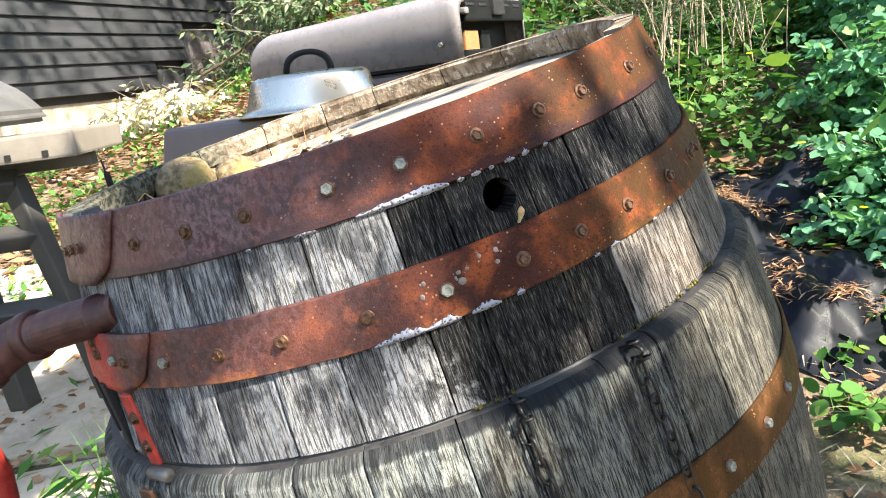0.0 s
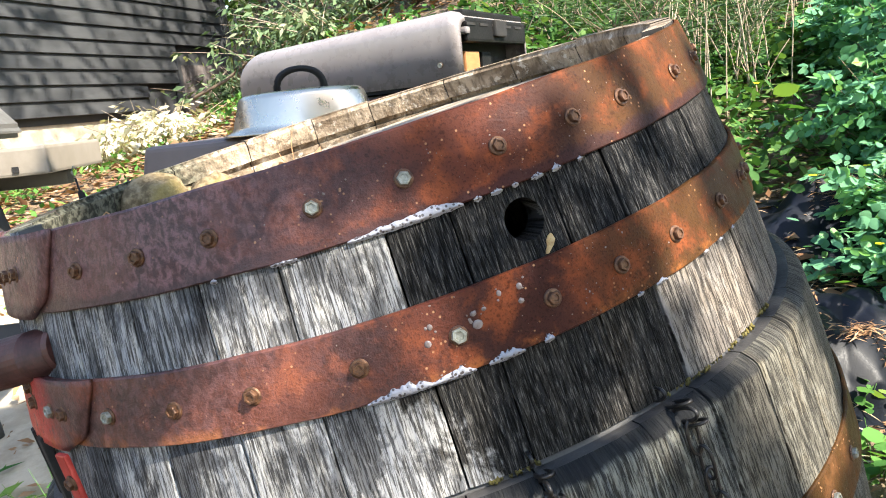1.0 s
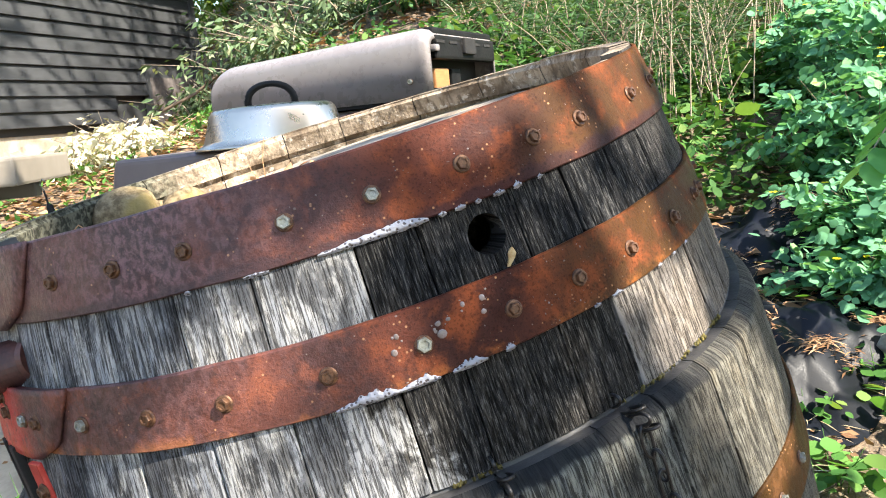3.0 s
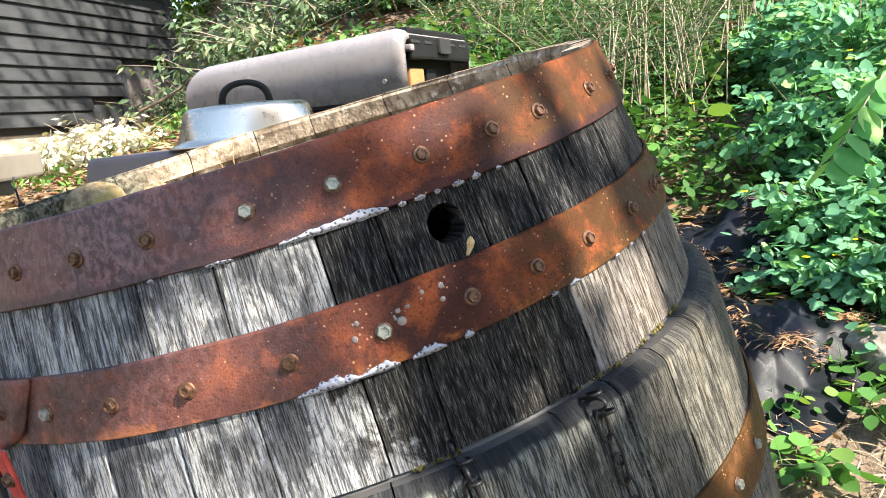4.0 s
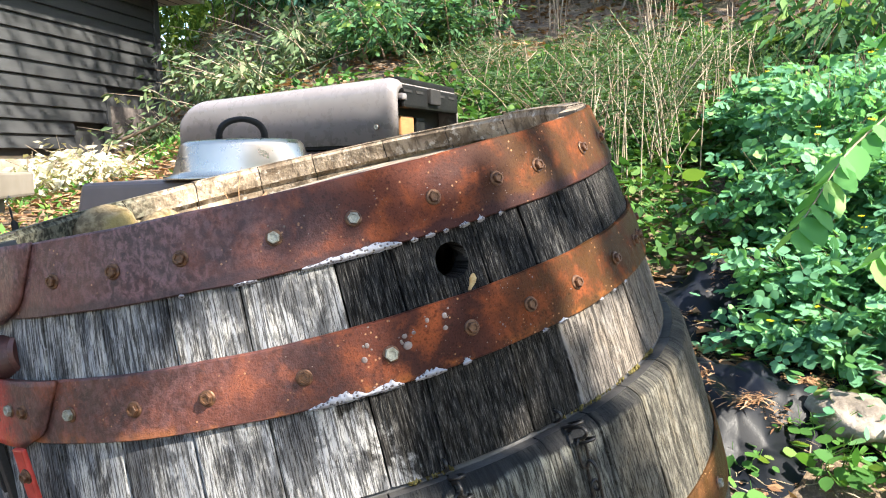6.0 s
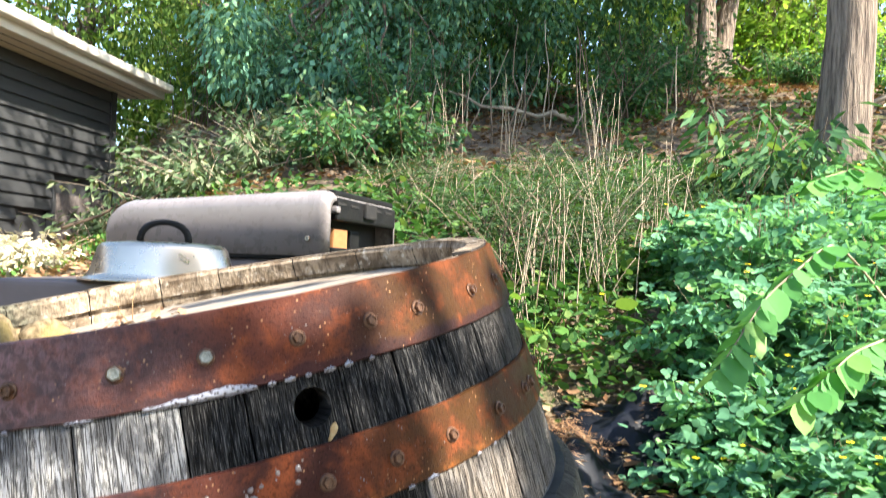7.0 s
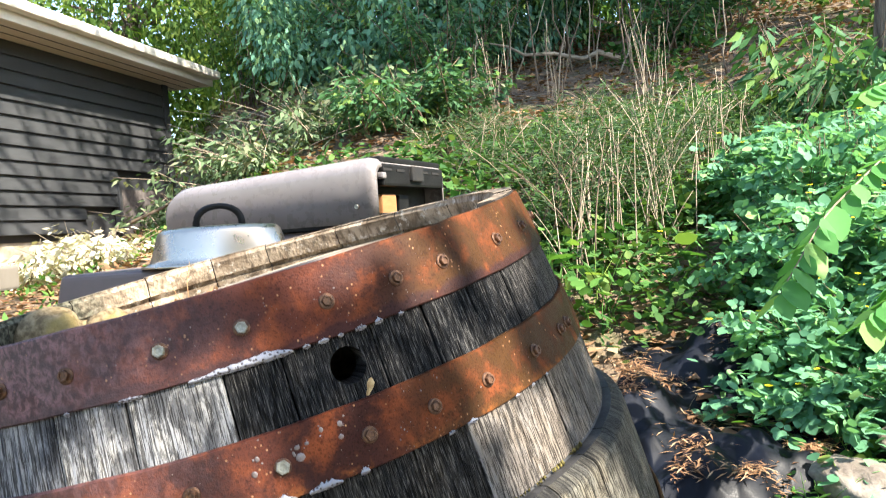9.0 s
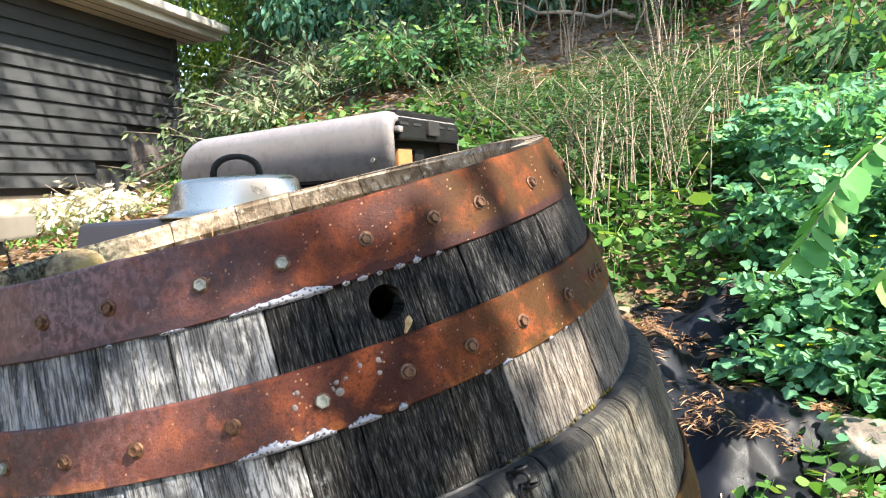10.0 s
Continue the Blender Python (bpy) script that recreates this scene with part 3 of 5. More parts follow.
obj("elbow", mesh_from("elbow", vs, fs, PIPE, True), pipe, "rusty cast elbow")

# barrel head and what lies on it
nb = 7
for k in range(nb):
    y0, y1 = -0.278 + 0.556 * k / nb, -0.278 + 0.556 * (k + 1) / nb - 0.0012
    vs, fs = [], []
    for y in (y0, (y0 + y1) / 2, y1):
        half = math.sqrt(max(0.279 ** 2 - y * y, 0.0004))
        for x in (-half, 0, half):
            vs.append((x, y, 0))
    vs2 = [(x, y, -0.016) for x, y, z in vs]
    fs = [(0, 1, 4, 3), (1, 2, 5, 4), (3, 4, 7, 6), (4, 5, 8, 7), (9, 12, 13, 10), (10, 13, 14, 11), (12, 15, 16, 13), (13, 16, 17, 14),
          (0, 9, 10, 1), (1, 10, 11, 2), (2, 11, 14, 5), (5, 14, 17, 8), (8, 17, 16, 7), (7, 16, 15, 6), (6, 15, 12, 3), (3, 12, 9, 0)]
    rot = Matrix.Rotation(radians(14), 4, "Z")
    tilt = Matrix.Rotation(radians(-2.2), 4, "Y")
    vv = [tilt @ rot @ Vector(v) + Vector((0, 0, -0.009 + rng.uniform(-0.001, 0.001))) for v in vs + vs2]
    obj("head_board", mesh_from("head_board", vv, fs, WOOD_HEAD), barrel, "sun-bleached oak head board" if k == 0 else "", UP)


def blob(name, size, seed, mat, rough=0.25, sub=3):
    bm = bmesh.new()
    bmesh.ops.create_icosphere(bm, subdivisions=sub, radius=1)
    for v in bm.verts:
        n1 = noise.noise(v.co * 1.3 + Vector((seed, seed * 2, 0)))
        n2 = noise.noise(v.co * 4.0 + Vector((seed, 5, seed)))
        v.co *= 1 + rough * n1 + rough * 0.3 * n2
        v.co = Vector((v.co.x * size[0], v.co.y * size[1], v.co.z * size[2]))
    me = bpy.data.meshes.new(name)
    bm.to_mesh(me)
    bm.free()
    me.materials.append(mat)
    me.polygons.foreach_set("use_smooth", [True] * len(me.polygons))
    return me


ROCKM = Mat("mossy_stone")
_n1, _n2 = ROCKM.noise(18, 5), ROCKM.noise(120, 5)
_c = ROCKM.mix(ROCKM.ramp(_n2, 0.35, 0.65), (0.11, 0.08, 0.042), (0.25, 0.19, 0.11))
_c = ROCKM.mix(ROCKM.ramp(ROCKM.math("ADD", _n1, ROCKM.math("MULTIPLY", ROCKM.axis(0), 4.0)), 0.52, 0.75), _c, (0.25, 0.19, 0.07))
ROCKM.bump(_n2, 0.9, 0.004)
ROCKM = ROCKM.done(_c, 0.95, 0, 0.2)
BP = BM @ Matrix.Translation(UP)
for (x, y, z), size, sd in (((-0.205, 0.145, 0.0), (0.036, 0.03, 0.03), 3), ((-0.15, 0.175, -0.012), (0.028, 0.022, 0.02), 7), ((-0.19, 0.185, -0.012), (0.03, 0.02, 0.02), 9)):
    o = tagged(obj("stone", blob("stone", size, sd, ROCKM)), "round mossy brown stone lying on the barrel head", "stone", "stones in the barrel")
    o.matrix_basis = BP @ Matrix.Translation((x, y, z))
LEAFDRY = plain_mat("dry_leaf", (0.24, 0.12, 0.06), (0.46, 0.27, 0.13), 30, 0.8, bump=0.4, dist=0.002)
pieces = []
for k in range(90):
    x, y = rng.uniform(-0.22, 0.0), rng.uniform(-0.02, 0.24)
    if x * x + y * y > 0.24 ** 2:
        continue
    a, s = rng.uniform(0, 6.28), rng.uniform(0.004, 0.012)
    c, d = math.cos(a) * s, math.sin(a) * s
    z = -0.012 + x * 0.07 + rng.uniform(0, 0.008)
    pieces.append(([(x - c, y - d, z), (x - d * 0.5, y + c * 0.5, z + s * 0.4), (x + c, y + d, z + rng.uniform(0, s)), (x + d * 0.5, y - c * 0.5, z + s * 0.3)], [(0, 1, 2, 3)]))
vs, fs = joined(pieces)
o = tagged(obj("leaf_litter", mesh_from("leaf_litter", vs, fs, LEAFDRY)), "dry brown leaves and scraps on the barrel head", "leaves", kind="stuff")
o.matrix_basis = BP
for pts_, rad_ in (([(-0.06, 0.2, -0.02), (-0.055, 0.2, 0.01), (-0.045, 0.2, 0.035)], [0.0008, 0.0006, 0.0003]), ([(-0.06, 0.2, -0.02), (-0.07, 0.198, 0.0), (-0.072, 0.196, 0.012)], [0.0008, 0.0006, 0.0003]), ([(-0.225, 0.06, -0.02), (-0.226, 0.05, 0.0), (-0.235, 0.05, 0.012), (-0.245, 0.052, 0.006)], 0.0007)):
    vs, fs = tube(pts_, rad_, 5)
    o = tagged(obj("dry_stalk", mesh_from("dry_stalk", vs, fs, LEAFDRY)), "thin dry grass stalk sprouting from the barrel head", "stalk", "dry stalks")
    o.matrix_basis = BP

# soap foam on the hoops
fr = random.Random(11)


def foam(spots, name_label, mat=None):
    pieces = []
    for az, z, rf, s, flat in spots:
        a = radians(az)
        r = rf(z) + 0.0032
        v, f = lathe([(s * 0.98, 0), (s, flat * 0.3), (s * 0.8, flat * 0.8), (s * 0.35, flat)], 9)
        m = Matrix.Rotation(a, 4, "Z") @ Matrix.Translation((r, 0, z)) @ Matrix.Rotation(radians(90), 4, "Y")
        k, q = fr.uniform(0.75, 1.3), fr.uniform(0.75, 1.3)
        pieces.append(([m @ Vector((x * k, y * q, zz)) for x, y, zz in v], f))
    vs, fs = joined(pieces)
    o = tagged(obj("foam", mesh_from("foam", vs, fs, mat or FOAM, True)), name_label, "foam", kind="stuff")
    o.matrix_basis = BP
    return o


def foam_strip(a0, a1, z0, tall, peak, seed, label):
    """A thin ragged sheet of foam clinging to a hoop's lower edge."""
    n, m, vs, fs = 60, 6, [], []
    for i in range(n + 1):
        u = i / n
        az = radians(a0 + (a1 - a0) * u)
        w = max(0.0, 1 - abs(u - peak) / (peak if u < peak else 1 - peak)) ** 0.8
        h = tall * (0.1 + 0.9 * w) * (0.75 + 0.5 * noise.noise((u * 9, seed, 0)))
        lo = z0 - 0.0012 - 0.0016 * w * (0.6 + 0.6 * noise.noise((u * 14, seed, 5)))
        for k in range(m + 1):
            q = k / m
            z = lo + (h + z0 - lo) * q
            r = wood_r(z) + (0.0034 + 0.0011 * math.sin(math.pi * q) ** 0.6 if 0 < k < m else 0.0031)
            if z < z0:
                r = wood_r(z) + 0.0034 * max(0.25, 1 - (z0 - z) / 0.003) + 0.0006
            vs.append((math.cos(az) * r, math.sin(az) * r, z))
    for i in range(n):
        for k in range(m):
            j = i * (m + 1) + k
            fs.append((j, j + m + 1, j + m + 2, j + 1))
    o = tagged(obj("foam", mesh_from("foam", vs, fs, FOAM, True)), label, "foam", "soap foam")
    o.matrix_basis = BP
    return o


for a0, a1, tall, peak, sd in ((-97.5, -84.8, 0.0066, 0.8, 1), (-106, -103, 0.0012, 0.5, 2), (-83.6, -82.6, 0.0022, 0.5, 3), (-81.6, -80.2, 0.0024, 0.6, 4), (-79.0, -78.2, 0.0022, 0.5, 5), (-76.6, -75.0, 0.0028, 0.5, 6), (-73.8, -72.6, 0.0042, 0.5, 7), (-70.2, -69.4, 0.002, 0.5, 8), (-113, -112.2, 0.002, 0.5, 9)):
    foam_strip(a0, a1, -0.0235, tall, peak, sd, "white soap foam along the lower edge of the hoop")
for a0, a1, tall, peak, sd in ((-100.5, -93.4, 0.0082, 0.66, 11), (-94.0, -89.2, 0.0062, 0.7, 12), (-87.8, -83.8, 0.0066, 0.55, 13), (-81.6, -80.4, 0.0052, 0.5, 14), (-69.4, -68.4, 0.0022, 0.5, 15), (-66.4, -64.6, 0.0032, 0.6, 16), (-57, -56.2, 0.002, 0.5, 17), (-53, -52.3, 0.002, 0.5, 18), (-49, -48.2, 0.002, 0.5, 19)):
    foam_strip(a0, a1, -0.1115, tall, peak, sd, "white soap foam along the lower edge of the hoop")
spots = []
for az, z, s in ((-93, -0.0895, 0.0028), (-92.3, -0.081, 0.003), (-87.6, -0.0885, 0.0038), (-87.7, -0.082, 0.0025), (-86.5, -0.0815, 0.0025), (-82.5, -0.085, 0.0024), (-82.2, -0.077, 0.0026), (-84.5, -0.0765, 0.0022)):
    spots.append((az, z, wood_r, s * 0.7, 0.0009))
    for j in range(2):
        spots.append((az + fr.uniform(-0.7, 0.7), z + fr.uniform(-0.004, 0.004), wood_r, s * fr.uniform(0.2, 0.35), 0.0006))
for k in range(210):
    hoop_no = fr.random() < 0.5
    az = fr.gauss(-76, 12)
    z = fr.uniform(-0.02, 0.012) if hoop_no else fr.uniform(-0.11, -0.069)
    spots.append((az, z, wood_r, 0.0002 + 0.0006 * fr.random() ** 4, 0.0003))
foam(spots, "white soap drops spattered over the hoops", DROP)
# pale splinter under the bung hole
bm = bmesh.new()
ring = [bm.verts.new((0.0022 * math.cos(w) * (1 + 0.4 * math.sin(3 * w)), 0.0062 * math.sin(w), 0.0008 * math.cos(2 * w))) for w in [k * math.tau / 11 for k in range(11)]]
bm.faces.new(ring)
bmesh.ops.extrude_face_region(bm, geom=bm.faces[:])
for v_ in bm.verts[11:]:
    v_.co.z += 0.0012
CHIP = plain_mat("pale_chip", (0.3, 0.19, 0.08), (0.48, 0.36, 0.19), 200, 0.8)
o = part("wood_chip", bm, CHIP, None)
tagged(o, "pale yellow wood chip stuck below the bung hole", "chip")
o.matrix_basis = BP @ Matrix.Rotation(radians(-77.2), 4, "Z") @ Matrix.Translation((wood_r(-0.062) + 0.001, 0, -0.062)) @ Matrix.Rotation(radians(90), 4, "Y") @ Matrix.Rotation(radians(60), 4, "Z")


# chains hanging over the lip
def link_mesh():
    pts = []
    for k in range(17):
        w = math.tau * k / 16
        pts.append((0.0042 * math.cos(w), 0, 0.0088 * math.sin(w) + (0.0022 if math.sin(w) > 0.1 else -0.0022 if math.sin(w) < -0.1 else 0)))
    vs, fs = tube(pts[:-1] + [pts[0]], 0.00125, 7, False)
    return mesh_from("link", vs, fs, BLACKIRON, True)


LINK = link_mesh()


def chain(az, dz_az, n, label):
    e = tagged(empty("chain", BP), label, "chain", "chains over the cut")
    k = 0
    a = radians(az)
    path = [(wood_r(-0.172) - 0.004, -0.174), (0.3395, -0.1775), (0.3465, -0.1815), (0.349, -0.188)]
    for r, z in path:
        l = obj("link", LINK, e)
        l.matrix_basis = Matrix.Rotation(a, 4, "Z") @ Matrix.Translation((r, 0.003 * (k % 2), z)) @ Matrix.Rotation(radians(70), 4, "Y") @ Matrix.Rotation(radians(90 * (k % 2)), 4, "Z")
        k += 1
    for i in range(n):
        z = -0.196 - 0.0158 * i
        aa = a + radians(dz_az) * i
        l = obj("link", LINK, e)
        r = low_r(z) + (0.0058 if k % 2 else 0.0028)
        l.matrix_basis = Matrix.Rotation(aa, 4, "Z") @ Matrix.Translation((r, 0, z)) @ Matrix.Rotation(radians(-4), 4, "Y") @ Matrix.Rotation(radians(90 if k % 2 == 0 else 12), 4, "Z")
        k += 1


chain(-87.0, 0.22, 12, "black steel chain hanging over the cut of the barrel")
chain(-70.9, 0.2, 12, "black steel chain hanging over the cut of the barrel")
# ---- ground and setting ----
def grid_axis(lo, hi, fine_lo, fine_hi, step, coarse):
    a = list(np.arange(lo, fine_lo, coarse)) + list(np.arange(fine_lo, fine_hi, step)) + list(np.arange(fine_hi, hi + 0.1, coarse))
    return np.array(a)


gx, gy_ = grid_axis(-60, 60, -4, 5, 0.07, 1.5), grid_axis(-40, 90, -1, 8, 0.07, 1.5)
XX, YY = np.meshgrid(gx, gy_, indexing="ij")
ZZ = ground_z(XX, YY)
rs = np.random.RandomState(3)
bumpy = 0.012 * np.sin(XX * 9 + 2 * np.sin(YY * 5)) * np.sin(YY * 8 + 1.7 * np.sin(XX * 6)) + 0.006 * np.sin(XX * 31 + YY * 17) * np.sin(YY * 27 - XX * 9)
ZZ = ZZ + bumpy * np.clip((YY + 1) * 0.6, 0.2, 1.5)
nx, ny = XX.shape
vs = np.stack([XX, YY, ZZ], -1).reshape(-1, 3)
idx = np.arange(nx * ny).reshape(nx, ny)
fs = np.stack([idx[:-1, :-1], idx[1:, :-1], idx[1:, 1:], idx[:-1, 1:]], -1).reshape(-1, 4)
tagged(obj("ground", mesh_from("ground", vs.tolist(), fs.tolist(), SOIL, True)), "brown soil with leaf litter rising to a wooded slope", "ground", kind="structure")

# paving slabs beside the barrel
for k, (x, y, sx, sy, a) in enumerate(((-0.95, 1.25, 0.62, 0.62, 6), (-1.0, 1.92, 0.62, 0.62, 4), (-1.62, 1.85, 0.6, 0.62, 5), (-1.6, 1.2, 0.6, 0.6, 6), (-0.9, 0.6, 0.6, 0.6, 7))):
    o = part("paving_slab", box_bm(0, 0, 0, sx, sy, 0.05, 0.008), SLAB, None)
    tagged(o, "worn tan concrete paving slab set in soil", "slab", "paving slabs")
    o.matrix_basis = Matrix.Translation((x, y, gz(x, y) + 0.012)) @ Matrix.Rotation(radians(11.0), 4, "X") @ Matrix.Rotation(radians(a), 4, "Z")

# ---- house ----
WD = Vector((-0.2966, -0.9550, 0))
WN = Vector((0.9550, -0.2966, 0))
CORNER = Vector((-1.885, 8.50, 0))
HM = Matrix(((-WD.x, -WN.x, 0, CORNER.x), (-WD.y, -WN.y, 0, CORNER.y), (0, 0, 1, 0), (0, 0, 0, 1)))
# local frame: x runs to the far corner (0), y goes into the house, z up
house = tagged(empty("house", HM), "house with charcoal lap siding, cream eave and block foundation", "house")
EAVE_Z, SILL_Z, LONG = 2.72, 1.13, 9.0
part("wall", box_bm(-LONG / 2, 2.02, 1.9, LONG - 0.02, 3.96, 1.66), SIDING, house, "charcoal house wall")
part("foundation", box_bm(-LONG / 2, 2.03, 0.62, LONG - 0.06, 3.96, 1.0), BLOCK, house, "tan block foundation")
LAP = 0.1225
zt = EAVE_Z
k = 0
while zt > SILL_Z + 0.02:
    zb = max(zt - LAP, SILL_Z)
    cut = -0.1 if zb > 1.62 else (-1.05 if zb > 1.36 else -1.6)
    bm = bmesh.new()
    L0 = -LONG
    q = [(L0, -0.004, zt), (cut, -0.004, zt), (cut, -0.030, zb + 0.004), (L0, -0.030, zb + 0.004), (L0, -0.030, zb), (cut, -0.030, zb), (cut, 0.03, zb), (L0, 0.03, zb), (L0, 0.03, zt), (cut, 0.03, zt)]
    vv = [bm.verts.new(p) for p in q]
    for f_ in ((0, 1, 2, 3), (3, 2, 5, 4), (4, 5, 6, 7), (7, 6, 9, 8), (8, 9, 1, 0), (0, 3, 4, 7, 8), (1, 9, 6, 5, 2)):
        bm.faces.new([vv[i] for i in f_])
    part("lap_board", bm, SIDING, house)
    zt -= LAP
part("corner_board", box_bm(-0.05, 0.0, 2.0, 0.1, 0.07, 1.6, 0.004), SIDING, house, "charcoal corner board")
# window well opening low in the wall
part("vent_frame", box_bm(-1.07, -0.01, 1.38, 0.05, 0.06, 0.5, 0.004), SIDING, house, "charcoal trim beside the low vent")
part("vent_panel", box_bm(-0.55, 0.03, 1.3, 1.0, 0.04, 0.5), ROOF, house)
OV = 0.4
part("soffit", box_bm(-LONG / 2 + 0.15, -OV / 2 + 0.05, EAVE_Z + 0.015, LONG + 0.3, OV + 0.1, 0.03), SOFFIT, house, "cream soffit boards")
for k in range(3):
    part("soffit_groove", box_bm(-LONG / 2 + 0.15, -OV + 0.12 + 0.14 * k, EAVE_Z - 0.002, LONG + 0.2, 0.008, 0.006), ROOF, house)
part("fascia", box_bm(-LONG / 2 + 0.15, -OV - 0.012, EAVE_Z + 0.075, LONG + 0.3, 0.024, 0.16, 0.004), EAVE, house, "cream fascia board")
part("gutter", box_bm(-LONG / 2 + 0.15, -OV - 0.075, EAVE_Z + 0.11, LONG + 0.32, 0.1, 0.085, 0.02), EAVE, house, "cream metal gutter")
bm = bmesh.new()
vv = [bm.verts.new(p) for p in ((-LONG, -OV - 0.05, EAVE_Z + 0.16), (0.3, -OV - 0.05, EAVE_Z + 0.16), (0.3, 2.0, EAVE_Z + 0.75), (-LONG, 2.0, EAVE_Z + 0.75), (-LONG, -OV - 0.05, EAVE_Z + 0.12), (0.3, -OV - 0.05, EAVE_Z + 0.12), (0.3, 2.0, EAVE_Z + 0.7), (-LONG, 2.0, EAVE_Z + 0.7))]
for f_ in ((0, 1, 2, 3), (7, 6, 5, 4), (0, 4, 5, 1), (1, 5, 6, 2), (2, 6, 7, 3), (3, 7, 4, 0)):
    bm.faces.new([vv[i] for i in f_])
part("roof", bm, ROOF, house, "brown shingle roof")

# ---- grill hood and pan lid behind the barrel ----
# near corner of the hood, its long side and its open end
NC = Vector((0.148, 1.13, 0.972))
LS = Vector((-0.89, 0.45, 0.0)).normalized()
ES = Vector((0.45, 0.89, 0.0)).normalized()
GM = Matrix(((LS.x, ES.x, 0, NC.x), (LS.y, ES.y, 0, NC.y), (0, 0, 1, NC.z), (0, 0, 0, 1)))
grill = tagged(empty("smoker_grill", GM), "taupe enamel barbecue with rounded hood and open end", "grill")
HL, HW, HH = 0.59, 0.48, 0.158


def hood_shell(length, width, height, rad):
    """A hood: rounded rectangle section along ES, swept along LS, sides rounded at the top."""
    vs, fs = [], []
    prof = []
    for k in range(9):
        w = math.pi / 2 * k / 8
        prof.append((rad - rad * math.cos(w), height - rad + rad * math.sin(w)))
    prof = [(0, 0)] + prof + [(width - y, z) for y, z in prof[::-1]] + [(width, 0)]
    secs = [(-0.024, 0.026, 0.02), (-0.021, 0.014, 0.011), (-0.013, 0.005, 0.004), (0.0, 0.0, 0.0)] + [(length - 0.07 + 0.07 * math.sin(math.pi / 2 * k / 8), 0.07 * (1 - math.cos(math.pi / 2 * k / 8)), 0.0) for k in range(9)]
    n = len(prof)
    for x, drop, tuck in secs:
        for y, z in prof:
            vs.append((x, y + tuck * (1 - 2 * y / width), z * (1 - drop / height * 0.95) * (1 - 0.2 * x / length)))
    for i in range(len(secs) - 1):
        for k in range(n - 1):
            fs.append((i * n + k, i * n + k + 1, (i + 1) * n + k + 1, (i + 1) * n + k))
    fs.append(tuple(range((len(secs) - 1) * n, len(secs) * n)))
    return vs, fs


vs, fs = hood_shell(HL, HW, HH, 0.035)
hood = obj("hood", mesh_from("hood", vs, fs, TAUPE, True), grill, "smooth taupe hood")
md = hood.modifiers.new("s", "SOLIDIFY")
md.thickness, md.offset = 0.006, 1
# open end: dark rim, slots, pine blocks inside
part("end_cap", box_bm(0.004, HW / 2 + 0.012, HH - 0.006, 0.05, HW - 0.08, 0.02, 0.006), BLACKP, grill)
part("end_frame", box_bm(-0.012, HW / 2 + 0.015, HH - 0.042, 0.03, HW - 0.075, 0.056, 0.007), BLACKP, grill, "black slotted end panel")
for k in range(5):
    part("slot", box_bm(-0.027, 0.075 + 0.08 * k, HH - 0.03, 0.004, 0.05, 0.007, 0.001), DARK, grill)
part("latch", box_bm(-0.03, HW * 0.52, HH - 0.036, 0.014, 0.075, 0.04, 0.004), DARK, grill, "black latch")
part("hinge_tab", box_bm(-0.022, 0.05, HH - 0.045, 0.02, 0.022, 0.016, 0.005), TAUPE, grill, "taupe bracket at the hood's end")
# Added black sheet across the opening, standing for the shaded interior.
part("end_plate", box_bm(0.05, HW / 2, 0.068, 0.02, HW - 0.014, 0.13), DARK, grill)
for y, s, d in ((0.13, 0.085, 0.012), (0.24, 0.06, 0.02)):
    part("pine_block", box_bm(d, y, 0.04, 0.03, s, 0.06, 0.004), PINE if y != 0.24 else BLACKP, grill, "orange pine block inside the hood")
part("end_sill", box_bm(0.0, HW / 2, 0.012, 0.05, HW - 0.04, 0.02, 0.004), BLACKP, grill)
o = obj("bolt", BOLT_BIG, grill)
o.matrix_basis = Matrix.Translation((0.022, -0.0065, 0.04)) @ Matrix.Rotation(radians(-90), 4, "Z") @ Matrix.Diagonal((1.2, 1.3, 1.3, 1))
part("seal", box_bm(HL / 2, HW / 2, -0.004, HL - 0.02, HW - 0.01, 0.008), BLACKP, grill, "black seal line")
part("tub", box_bm(HL / 2 - 0.02, HW / 2, -0.085, HL + 0.0, HW - 0.02, 0.15, 0.02, 3), TAUPE_D, grill, "brown lower tub")
for x, y in ((0.05, 0.05), (HL - 0.1, 0.05), (0.05, HW - 0.05), (HL - 0.1, HW - 0.05)):
    w = GM @ Vector((x, y, 0))
    bot = gz(w.x, w.y) - NC.z
    part("leg", box_bm(x, y, (bot - 0.16) / 2, 0.04, 0.04, -0.16 - bot + 0.0, 0.004), LEGM, grill)

# brown box that carries the pan lid
cx, cy, cz = -0.27, 1.04, 0.905
CM = Matrix.Translation((cx, cy, cz)) @ Matrix.Rotation(radians(-12), 4, "Z")
cart = tagged(empty("cooler_box", CM), "brown plastic box with sloping side behind the barrel", "box")
bm = box_bm(0, 0, -0.11, 0.40, 0.30, 0.22)
for v_ in bm.verts:
    if v_.co.z < -0.1:
        v_.co.x *= 1.22
        v_.co.y *= 1.1
bmesh.ops.bevel(bm, geom=bm.edges[:], offset=0.012, segments=3, affect="EDGES", profile=0.6)
part("body", bm, TAUPE_D, cart, "brown plastic body")
for sx in (-1, 1):
    for sy in (-1, 1):
        w = CM @ Vector((0.16 * sx, 0.1 * sy, 0))
        bot = gz(w.x, w.y) - cz
        part("leg", box_bm(0.16 * sx, 0.1 * sy, (bot - 0.2) / 2, 0.04, 0.04, -0.2 - bot, 0.004), LEGM, cart)

